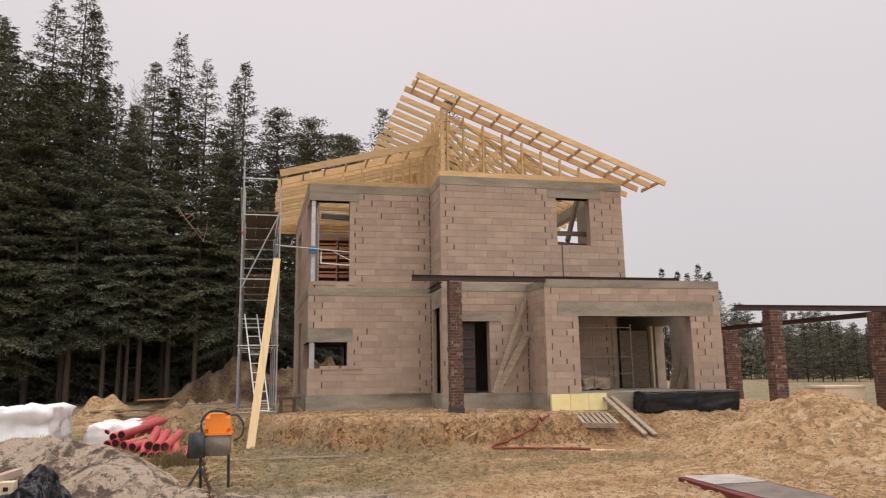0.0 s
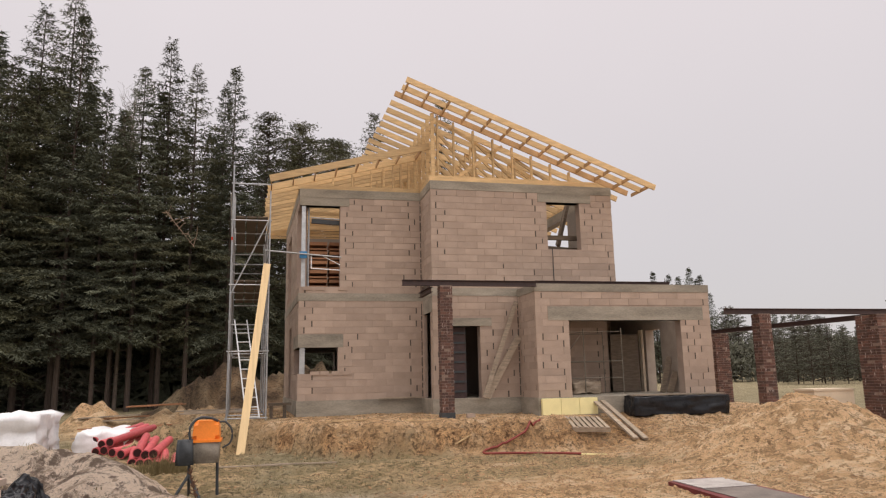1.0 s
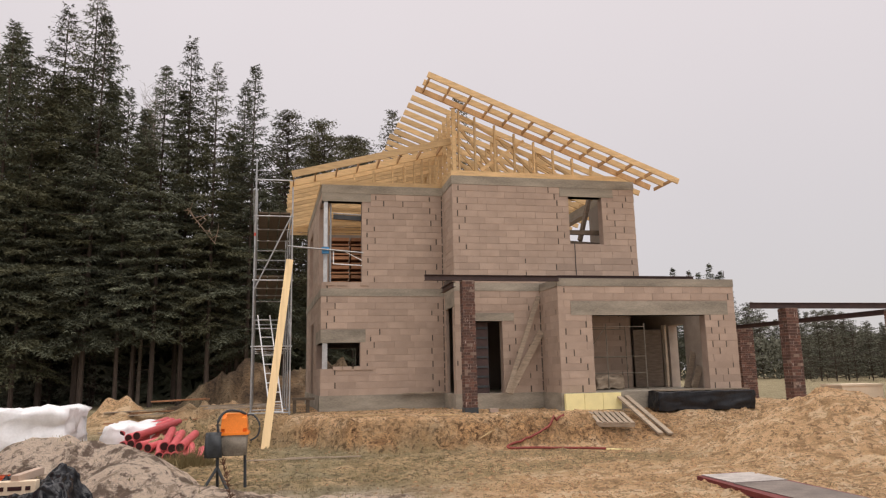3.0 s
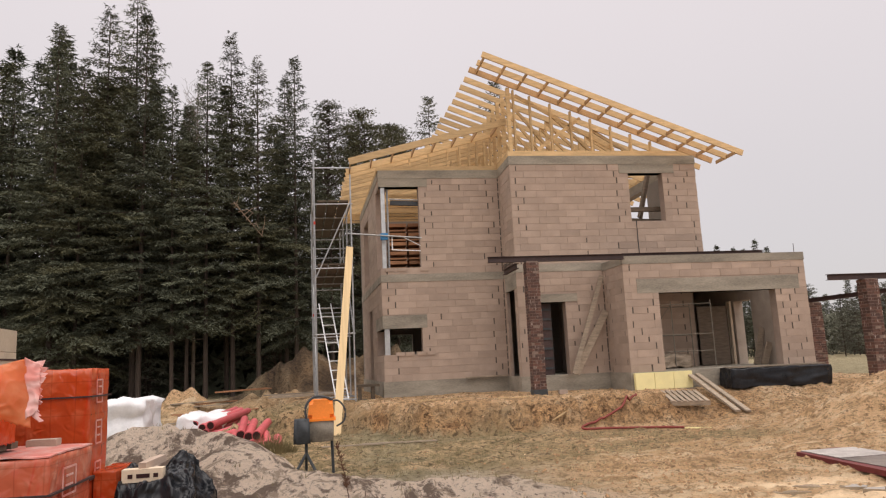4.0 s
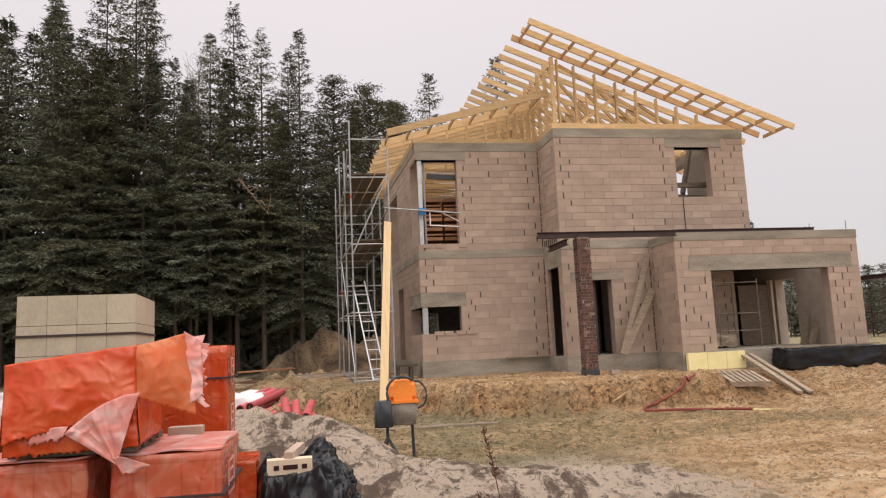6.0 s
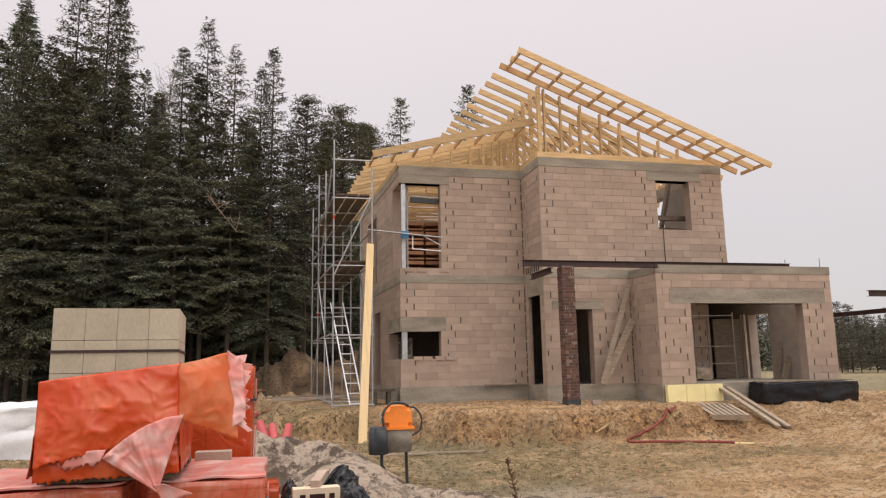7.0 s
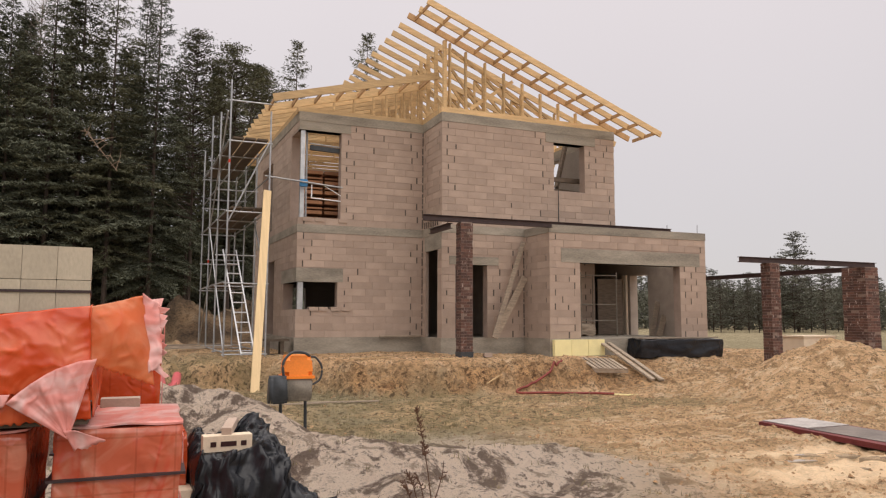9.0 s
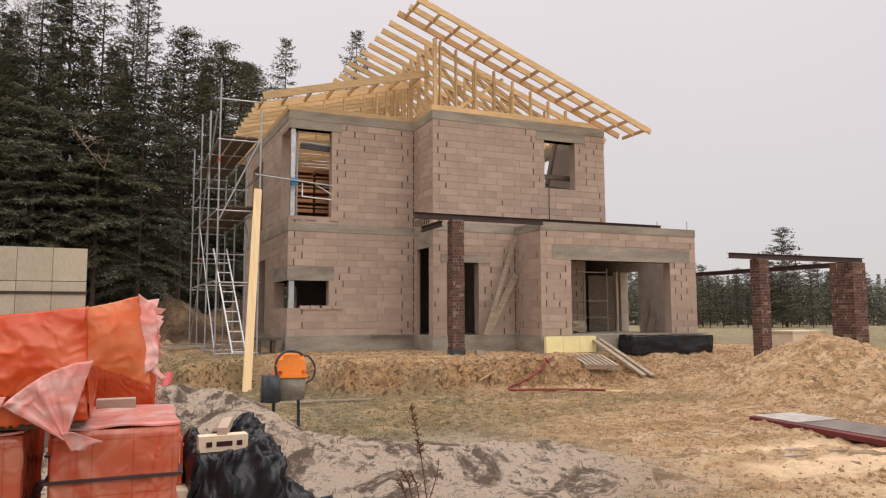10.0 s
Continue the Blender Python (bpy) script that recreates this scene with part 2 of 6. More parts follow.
BARK = material("conifer_bark", (0.07, 0.052, 0.042), 0.95, 0.6, 1.4, 6, 30, 0.4, rand=0.2, stretch=(2, 2, 0.4))
NEEDLE = material("spruce_needles", (0.086, 0.092, 0.064), 0.9, 0.6, 1.5, 0.5, 9, 0.0, rand=0.3, spec=0.15)
# Paler needles: the haze over the far trees is put into the colour.
NEEDLE_FAR = material("hazy_needles", (0.118, 0.118, 0.09), 0.9, 0.6, 1.5, 0.5, 9, 0.0, rand=0.25, spec=0.15)
NEEDLE_PINE = material("pine_needles", (0.098, 0.098, 0.060), 0.9, 0.6, 1.5, 0.5, 9, 0.0, rand=0.3, spec=0.15)
BARETWIG = material("bare_twigs", (0.20, 0.16, 0.13), 0.95, 0.7, 1.3, 2, 20, 0.0)
DEADWOOD = material("dead_wood", (0.30, 0.22, 0.16), 0.95, 0.7, 1.2, 3, 20, 0.0)
DRYSTALK = material("dry_stalk", (0.12, 0.06, 0.035), 0.9, 0.7, 1.3, 5, 20, 0.0)
STRAW = material("straw_grass", (0.30, 0.24, 0.13), 0.95, 0.6, 1.3, 0.7, 20, 0.0)
PLYRED = material("red_edge_panel", (0.13, 0.025, 0.024), 0.6, 0.7, 1.3, 4, 40, 0.1)
PLYDARK = material("dark_panel_face", (0.15, 0.125, 0.11), 0.7, 0.6, 1.4, 3, 30, 0.15)
PLYTOP = material("worn_panel_face", (0.36, 0.33, 0.31), 0.7, 0.6, 1.3, 3, 30, 0.15)
BAREGREY = material("bare_interior_block", (0.42, 0.355, 0.30), 0.95, 0.8, 1.1, 3, 40, 0.2)


# ---- mesh helpers ----
def part(name, bm, mat, parent=None, label="", smooth=False):
    """Links a bmesh as one mesh object, under a thing or a part."""
    me = bpy.data.meshes.new(name)
    bmesh.ops.recalc_face_normals(bm, faces=bm.faces)
    bm.to_mesh(me)
    bm.free()
    for m in (mat if isinstance(mat, (list, tuple)) else [mat]):
        me.materials.append(m)
    if smooth:
        for p in me.polygons:
            p.use_smooth = True
    ob = new(name, me)
    if parent is not None:
        ob.parent = parent
        ob.matrix_parent_inverse = parent_matrix(parent).inverted()
    if label:
        tagged(ob, label)
    return ob


def parent_matrix(ob):
    m = ob.matrix_basis.copy()
    while ob.parent is not None:
        return parent_matrix(ob.parent) @ ob.matrix_parent_inverse @ m
    return m


def thing(name, label, category, at=(0, 0, 0), group="", kind=""):
    ob = new(name)
    ob.location = at
    ob.empty_display_size = 0.1
    return tagged(ob, label, category, group, kind)


def box(bm, x0, y0, z0, x1, y1, z1, m=None):
    vs = [bm.verts.new((x, y, z)) for z in (z0, z1) for x, y in ((x0, y0), (x1, y0), (x1, y1), (x0, y1))]
    if m is not None:
        for v in vs:
            v.co = m @ v.co
    for q in ((3, 2, 1, 0), (4, 5, 6, 7), (0, 1, 5, 4), (1, 2, 6, 5), (2, 3, 7, 6), (3, 0, 4, 7)):
        bm.faces.new([vs[i] for i in q])
    return vs


def beam(bm, p, q, w, h, up=(0, 0, 1)):
    """A squared bar from p to q, w wide and h deep."""
    p, q = Vector(p), Vector(q)
    d = (q - p).normalized()
    s = d.cross(Vector(up))
    s = s.normalized() if s.length > 1e-4 else Vector((1, 0, 0))
    u = s.cross(d).normalized()
    m = Matrix((s, d, u)).transposed().to_4x4()
    m.translation = p
    return box(bm, -w / 2, 0, -h / 2, w / 2, (q - p).length, h / 2, m)


def tube(bm, pts, r, n=8, r2=None, caps=True):
    """A round bar along points, tapering from r to r2."""
    pts = [Vector(p) for p in pts]
    r2 = r if r2 is None else r2
    rings = []
    for i, p in enumerate(pts):
        d = (pts[min(i + 1, len(pts) - 1)] - pts[max(i - 1, 0)]).normalized()
        s = d.cross(Vector((0, 0, 1)))
        s = s.normalized() if s.length > 1e-3 else Vector((1, 0, 0))
        u = s.cross(d)
        k = r + (r2 - r) * i / max(1, len(pts) - 1)
        rings.append([bm.verts.new(p + k * (math.cos(a) * s + math.sin(a) * u)) for a in (2 * math.pi * j / n for j in range(n))])
    for a, b in zip(rings, rings[1:]):
        for j in range(n):
            bm.faces.new((a[j], a[(j + 1) % n], b[(j + 1) % n], b[j]))
    if caps:
        bm.faces.new(rings[0][::-1])
        bm.faces.new(rings[-1])


def wob(x, y, z=0.0, s=1.0):
    return noise.noise(Vector((x * s, y * s, z * s)))


# ---- ground ----
def smooth(a, b, v):
    t = min(1.0, max(0.0, (v - a) / (b - a)))
    return t * t * (3 - 2 * t)


def hump(x, y, cx, cy, rx, ry, h, turn=0.0, sharp=1.0):
    c, s = math.cos(radians(turn)), math.sin(radians(turn))
    dx, dy = x - cx, y - cy
    u, v = (c * dx + s * dy) / rx, (-s * dx + c * dy) / ry
    return h * math.exp(-((u * u + v * v) ** sharp))


def platform(x, y):
    """How far a spot lies on the sand pad that the house stands on, 0 to 1."""
    edge = 16.6 + 0.35 * wob(x, 3, 0, 0.5) + 2.2 * smooth(1.5, -1.0, x)
    ramp = smooth(6.3, 8.6, x)
    front = smooth(edge - 0.3 - 1.0 * ramp, edge + 0.6 + 1.6 * ramp, y + 0.25 * wob(x, y, 0, 1.3))
    return front * smooth(-4.5, -1.6, x) * smooth(21.5, 15.0, x) * smooth(36, 31, y)


def height(x, y):
    z = -0.2 + 0.05 * wob(x, y, 0, 0.22) + 0.03 * wob(x, y, 7, 0.9)
    z += 0.72 * platform(x, y)
    slope = platform(x, y)
    z += (0.30 * wob(x, y, 2, 1.7) + 0.30 * wob(x, y, 8, 4.3) + 0.16 * wob(x, y, 9, 8.5)) * 4 * slope * (1 - slope) * (1 - 0.85 * smooth(6.6, 8.4, x)) + 0.07 * wob(x, y, 5, 4.0) * smooth(0.02, 0.5, slope) * smooth(19.0, 17.0, y)
    z += (0.04 * wob(x, y, 41, 2.3) - 0.035 * smooth(0.1, 0.3, wob(x, y, 43, 3.4)) + 0.035 * wob(x, y, 42, 6.5)) * smooth(24, 18, y)
    heap = hump(x, y, 10.2, 12.5, 2.2, 1.9, 1.25, 10, 0.95)
    z += heap * (1 + 0.14 * wob(x, y, 3, 1.1)) + (0.06 * wob(x, y, 4, 3.5) + 0.07 * abs(wob(1.6 * x, 0.7 * y, 14, 1.8))) * min(1, heap * 2)
    grey = hump(x, y, -2.1, 9.9, 0.7, 0.95, 0.66, -25) + hump(x, y, -3.45, 10.4, 1.05, 0.85, 1.06, -10) + hump(x, y, -1.1, 8.85, 1.1, 0.7, 0.42, -10) + hump(x, y, 0.7, 8.6, 1.3, 0.8, 0.28, -8)
    z += grey * (1 + 0.18 * wob(x, y, 9, 1.2)) + 0.06 * min(1, grey * 2) * wob(x, y, 6, 4.0)
    z += hump(x, y, -3.0, 32.0, 2.5, 1.9, 1.6, 15, 1.3) * (1 + 0.25 * wob(x, y, 1, 0.9) + 0.25 * wob(x, y, 2, 2.4)) + hump(x, y, 1.5, 34.0, 2.6, 2.2, 2.2, 0, 0.9) * (1 + 0.2 * wob(x, y, 1, 0.9))
    z += hump(x, y, -6.4, 28.0, 1.0, 0.95, 1.15, 0, 1.1) * (1 + 0.35 * wob(x, y, 1, 1.5) + 0.3 * wob(x, y, 5, 3.2)) + hump(x, y, -3.9, 27.5, 1.3, 0.8, 0.8, 0, 0.9)
    return z


def soil(x, y):
    """How sandy, how grey and how grassy the ground is at a spot."""
    w = 0.5 * wob(x, y, 11, 0.35) + 0.35 * wob(x, y, 12, 1.1)
    sandy = max(platform(x, y), min(1, 2 * hump(x, y, 10.3, 12.4, 3.4, 2.9, 1, 10)), smooth(0.5, 3.5, x - 0.25 * (y - 10) + 1.3 * w) * smooth(30, 20, y) * 0.95)
    sandy = max(sandy, min(1, 1.6 * hump(x, y, -6.4, 28, 1.3, 1.2, 1)), 0.75 * min(1, 2 * hump(x, y, -4.6, 26.5, 2.2, 1.4, 1)), 0.3 * min(1, hump(x, y, -3.6, 33, 3.6, 3, 1)))
    greyish = smooth(0.12, 0.6, hump(x, y, -2.0, 8.6, 3.6, 2.8, 1, -12) + 0.5 * w) * (1 - smooth(1.8, 4.5, x + 2 * w))
    lawn = smooth(11.6, 12.6, y + 1.0 * w) * smooth(17.0, 16.2, y) * smooth(7.6, 6.2, x + 1.5 * w) * (0.15 + 0.75 * smooth(-0.15, 0.2, wob(0.5 * x, y, 13, 0.8)))
    lawn = max(lawn, smooth(0.2, -1.4, x + 1.2 * w) * smooth(11.8, 13.2, y) * smooth(24, 20, y))
    bank = platform(x, y)
    sandy *= 1 - 0.85 * smooth(-0.6, -2.2, x + w) * smooth(12, 13.5, y) * smooth(24, 20, y)
    earth = min(1, 4.6 * bank * (1 - bank)) * (0.35 + 0.65 * smooth(-0.35, 0.25, wob(x, y, 21, 0.9) + 0.5 * wob(x, y, 22, 2.7))) * smooth(10.5, 8.0, x) * smooth(19.2, 18.2, y)
    humus = min(1, 2.8 * hump(x, y, -2.6, 31.8, 2.8, 3.0, 1) + 2.0 * hump(x, y, 1.5, 34, 3.6, 3.2, 1)) * (0.7 + 0.3 * smooth(-0.2, 0.2, wob(x, y, 23, 1.3)))
    wet = 0.65 * smooth(-0.45, 0.3, wob(0.30 * x + 0.25 * y, y, 31, 1.5) + 0.35 * wob(x, y, 32, 5.0) + 0.3 * wob(x, y, 33, 9.0)) * smooth(2.2, 3.6, x + 0.35 * (y - 7.5)) * smooth(9.2, 8.6, y) * smooth(5.9, 5.5, x)
    return sandy, greyish, lawn, earth, humus, wet


def ground_material():
    m = bpy.data.materials.new("site_soil")
    m.use_nodes = True
    n, l = m.node_tree.nodes, m.node_tree.links
    b = n["Principled BSDF"]
    b.inputs["Roughness"].default_value, b.inputs["Specular IOR Level"].default_value = 0.95, 0.15
    tc = n.new("ShaderNodeTexCoord")

    def tex(scale, detail=5, rough=0.6, warp=0.0):
        t = n.new("ShaderNodeTexNoise")
        t.inputs["Scale"].default_value, t.inputs["Detail"].default_value, t.inputs["Roughness"].default_value, t.inputs["Distortion"].default_value = scale, detail, rough, warp
        l.new(tc.outputs["Object"], t.inputs["Vector"])
        return t.outputs["Fac"]

    def blend(f, a, c):
        x = n.new("ShaderNodeMix")
        x.data_type = "RGBA"
        for sock, v in ((x.inputs[0], f), (x.inputs[6], a), (x.inputs[7], c)):
            if isinstance(v, tuple):
                sock.default_value = (*v, 1)
            else:
                l.new(v, sock)
        return x.outputs[2]

    def band(v, lo, hi):
        r = n.new("ShaderNodeMapRange")
        r.inputs["From Min"].default_value, r.inputs["From Max"].default_value = lo, hi
        l.new(v, r.inputs["Value"])
        return r.outputs[0]

    def attr(name):
        a = n.new("ShaderNodeAttribute")
        a.attribute_name = name
        return a.outputs["Fac"]

    medium, clod, grain = tex(2.2, 6, 0.65), tex(9, 7, 0.72), tex(60, 4)
    patch, speck, vein = tex(1.15, 9, 0.74, 0.4), tex(24, 6, 0.75), tex(4.2, 8, 0.75, 1.2)
    sand = blend(band(medium, 0.40, 0.58), (0.88, 0.60, 0.35), (0.74, 0.475, 0.26))
    sand = blend(band(patch, 0.46, 0.40), sand, (0.94, 0.71, 0.47))
    sand = blend(band(patch, 0.54, 0.60), sand, (0.54, 0.335, 0.175))
    sand = blend(band(vein, 0.525, 0.575), sand, (0.47, 0.295, 0.155))
    sand = blend(band(clod, 0.565, 0.60), sand, (0.30, 0.185, 0.10))
    sand = blend(band(speck, 0.585, 0.63), sand, (0.36, 0.225, 0.12))
    track = n.new("ShaderNodeMapping")
    track.inputs["Rotation"].default_value, track.inputs["Scale"].default_value = (0, 0, radians(-14)), (0.38, 1.5, 1)
    l.new(tc.outputs["Object"], track.inputs["Vector"])
    rut = n.new("ShaderNodeTexNoise")
    rut.inputs["Scale"].default_value, rut.inputs["Detail"].default_value, rut.inputs["Roughness"].default_value, rut.inputs["Distortion"].default_value = 2.4, 9, 0.74, 0.5
    l.new(track.outputs[0], rut.inputs["Vector"])
    sand = blend(band(rut.outputs["Fac"], 0.455, 0.40), sand, (0.92, 0.69, 0.44))
    sand = blend(band(rut.outputs["Fac"], 0.57, 0.62), sand, (0.42, 0.275, 0.15))
    straw = blend(band(medium, 0.42, 0.58), (0.46, 0.39, 0.25), (0.30, 0.255, 0.15))
    straw = blend(band(clod, 0.52, 0.60), straw, (0.17, 0.135, 0.08))
    turf = blend(band(vein, 0.45, 0.54), (0.30, 0.235, 0.125), (0.55, 0.39, 0.215))
    turf = blend(band(patch, 0.50, 0.55), turf, (0.70, 0.50, 0.29))
    turf = blend(band(clod, 0.53, 0.58), turf, (0.17, 0.13, 0.075))
    ash = blend(band(tex(1.3, 9, 0.72, 0.5), 0.50, 0.545), (0.80, 0.65, 0.52), (0.21, 0.155, 0.122))
    ash = blend(band(vein, 0.53, 0.60), ash, (0.42, 0.32, 0.24))
    ash = blend(band(clod, 0.575, 0.62), ash, (0.24, 0.18, 0.14))
    ash = blend(band(speck, 0.60, 0.65), ash, (0.18, 0.137, 0.108))
    loam = blend(band(vein, 0.46, 0.54), (0.76, 0.46, 0.225), (0.40, 0.225, 0.11))
    loam = blend(band(clod, 0.52, 0.57), loam, (0.17, 0.095, 0.05))
    loam = blend(band(speck, 0.56, 0.61), loam, (0.11, 0.065, 0.038))
    humus = blend(band(clod, 0.42, 0.58), (0.115, 0.075, 0.045), (0.045, 0.032, 0.022))
    col = blend(attr("sandy"), straw, sand)
    col = blend(attr("lawn"), col, turf)
    col = blend(attr("greyish"), col, ash)
    col = blend(attr("earth"), col, loam)
    col = blend(attr("humus"), col, humus)
    wet = attr("wet")
    # Sky glare on the wet sand is painted here as a pale tone.
    col = blend(wet, col, (0.74, 0.57, 0.38))
    l.new(col, b.inputs["Base Color"])
    rough = n.new("ShaderNodeMapRange")
    rough.inputs["To Min"].default_value, rough.inputs["To Max"].default_value = 0.95, 0.8
    l.new(wet, rough.inputs["Value"])
    l.new(rough.outputs[0], b.inputs["Roughness"])
    shine = n.new("ShaderNodeMapRange")
    shine.inputs["To Min"].default_value, shine.inputs["To Max"].default_value = 0.12, 0.2
    l.new(wet, shine.inputs["Value"])
    l.new(shine.outputs[0], b.inputs["Specular IOR Level"])
    s = n.new("ShaderNodeMath")
    s.operation, s.inputs[1].default_value = "MULTIPLY_ADD", 0.5
    l.new(speck, s.inputs[0])
    l.new(clod, s.inputs[2])
    s2 = n.new("ShaderNodeMath")
    s2.operation, s2.inputs[1].default_value = "MULTIPLY_ADD", 0.2
    l.new(grain, s2.inputs[0])
    l.new(s.outputs[0], s2.inputs[2])
    bp = n.new("ShaderNodeBump")
    bp.inputs["Distance"].default_value = 0.24
    flat = n.new("ShaderNodeMapRange")
    flat.inputs["To Min"].default_value, flat.inputs["To Max"].default_value = 1.0, 0.45
    l.new(wet, flat.inputs["Value"])
    l.new(flat.outputs[0], bp.inputs["Strength"])
    l.new(s2.outputs[0], bp.inputs["Height"])
    l.new(bp.outputs[0], b.inputs["Normal"])
    return m


def spaced(lo, hi, fine0, fine1, step, grow=1.25):
    """Grid lines: even between fine0 and fine1, ever wider outside."""
    out = list(np.arange(fine0, fine1 + 1e-6, step))
    a, s = fine1, step
    while a < hi:
        s *= grow
        a += s
        out.append(min(a, hi))
    a, s = fine0, step
    while a > lo:
        s *= grow
        a -= s
        out.insert(0, max(a, lo))
    return out


def build_ground():
    xs, ys = spaced(-900, 900, -8, 16, 0.09, 1.18), spaced(-60, 1800, 4.2, 19, 0.08, 1.07)
    verts, data = [], {"sandy": [], "greyish": [], "lawn": [], "earth": [], "humus": [], "wet": []}
    for y in ys:
        for x in xs:
            verts.append((x, y, height(x, y)))
            for k, v in zip(("sandy", "greyish", "lawn", "earth", "humus", "wet"), soil(x, y)):
                data[k].append(v)
    w = len(xs)
    faces = [(j * w + i, j * w + i + 1, (j + 1) * w + i + 1, (j + 1) * w + i) for j in range(len(ys) - 1) for i in range(w - 1)]
    me = bpy.data.meshes.new("ground")
    me.from_pydata(verts, [], faces)
    for k, v in data.items():
        me.attributes.new(k, "FLOAT", "POINT").data.foreach_set("value", v)
    for p in me.polygons:
        p.use_smooth = True
    me.materials.append(ground_material())
    return tagged(new("ground", me), "bare sandy building ground with heaps and dry grass", "ground", kind="structure")


build_ground()

# ---- clods and grass ----
def scatter(name, label, mat, count, seed, want, size, kind):
    """Many small lumps or blades on the ground, as one mesh."""
    r = random.Random(seed)
    verts, faces = [], []
    tries = 0
    made = 0
    while made < count and tries < count * 30:
        tries += 1
        y = 4.6 + 20 * r.random() ** 1.4
        x = -2.5 + (y + 1) * r.uniform(-0.42, 1.15)
        if r.random() > want(x, y):
            continue
        made += 1
        z = height(x, y)
        n = len(verts)
        k = r.uniform(*size) * (0.5 + 0.5 * r.random() ** 2)
        if kind == "clod":
            ring = [(x + k * math.cos(a) * r.uniform(0.6, 1.2), y + k * math.sin(a) * r.uniform(0.6, 1.2), z + k * r.uniform(-0.3, 0.25)) for a in (0.3, 1.55, 2.8, 4.0, 5.2)]
            verts += ring + [(x + k * r.uniform(-0.3, 0.3), y + k * r.uniform(-0.3, 0.3), z + k * r.uniform(0.5, 0.9))]
            faces += [(n + i, n + (i + 1) % 5, n + 5) for i in range(5)]
        else:
            for b in range(5):
                a, h = r.uniform(0, 6.283), k * r.uniform(0.5, 1.2)
                px, py = x + r.gauss(0, 0.04), y + r.gauss(0, 0.04)
                w, lean = 0.006 + 0.004 * (y > 12), r.uniform(0.3, 1.1) * h
                c, s_ = math.cos(a), math.sin(a)
                m = len(verts)
                verts += [(px - s_ * w, py + c * w, z - 0.01), (px + s_ * w, py - c * w, z - 0.01), (px + c * lean, py + s_ * lean, z + h)]
                faces.append((m, m + 1, m + 2))
    me = bpy.data.meshes.new(name)
    me.from_pydata(verts, [], faces)
    me.materials.append(mat)
    return tagged(new(name, me), label, name.replace("_", " "), kind="stuff")


def bank_share(x, y):
    p = platform(x, y)
    return max(4 * p * (1 - p) * 0.9 if y < 18.4 else 0.0, (0.03 + 0.13 * soil(x, y)[0]) * (1 - 0.8 * min(1, 2 * soil(x, y)[5])) * (1 - soil(x, y)[1]))


def turf_share(x, y):
    sandy, greyish, lawn, earth, humus, wet = soil(x, y)
    return max(0.0, max(0.35 * lawn, 0.6 * (1 - sandy) * (1 - greyish), 0.1 * greyish) - earth - wet)


CLOD = material("soil_clod", (0.31, 0.19, 0.10), 0.95, 0.55, 1.35, 1.7, 30, 0.3)
scatter("soil_clods", "loose sandy clods and crumbs on the ground", CLOD, 15000, 4, bank_share, (0.012, 0.055), "clod")
scatter("dry_grass", "thin dry straw coloured grass on the ground", STRAW, 6000, 6, turf_share, (0.03, 0.09), "blade")

# ---- puddles ----
WATER = material("puddle_water", (0.30, 0.24, 0.17), 0.03, 0.9, 1.1, 3, 20, 0.0, spec=0.7)


def puddle(x, y, long, wide, turn, seed):
    c, s = math.cos(radians(turn)), math.sin(radians(turn))
    bm = bmesh.new()
    rim = []
    for k in range(40):
        a = 2 * math.pi * k / 40
        q = 1 + 0.35 * wob(math.cos(a), math.sin(a), seed, 1.3) + 0.2 * wob(math.cos(a), math.sin(a), seed, 3.1)
        u, v = long * q * math.cos(a), wide * q * math.sin(a)
        rim.append((x + c * u - s * v, y + s * u + c * v))
    z = sum(height(p, q) for p, q in rim) / len(rim) + 0.008
    lo = [bm.verts.new((p, q, z - 0.06)) for p, q in rim]
    hi = [bm.verts.new((p, q, z)) for p, q in rim]
    bm.faces.new(hi)
    for k in range(40):
        bm.faces.new((lo[k], lo[(k + 1) % 40], hi[(k + 1) % 40], hi[k]))
    tagged(part("puddle", bm, WATER), "shallow rain puddle on the wet sand", "puddle", "puddles", kind="structure")


for spec in ((4.95, 8.42, 0.42, 0.11, -22, 1), (5.45, 8.0, 0.30, 0.09, -20, 2), (4.3, 8.3, 0.22, 0.06, -12, 3), (4.6, 7.7, 0.14, 0.05, -15, 4)):
    puddle(*spec)

# ---- house ----
LEFT, MIDDLE, GARAGE = 21.445, 19.925, 18.48     # the three front planes
X0, X1, X2, X3, X4 = 0.5, 4.25, 6.85, 10.08, 12.28
FLOOR, SLAB0, SLAB1, RING0, RING1 = 0.96, 3.90, 4.13, 7.10, 7.36
BACK = 28.4
house = thing("house", "unfinished two-storey aerated block house with open roof timbers", "house", (0, 0, 0))
block_meshes = {}


def block_mesh(length, tall):
    key = (round(length, 2), round(tall, 2))
    if key not in block_meshes:
        bm = bmesh.new()
        vs = box(bm, 0, 0, 0, length, 0.03, tall)
        e = 0.002
        for v in vs:
            if v.co.y < 0.01:
                v.co.x += e if v.co.x < length / 2 else -e
                v.co.z += e if v.co.z < tall / 2 else -e
        me = bpy.data.meshes.new("block")
        bm.to_mesh(me)
        bm.free()
        me.materials.append(BLOCK)
        block_meshes[key] = me
    return block_meshes[key]


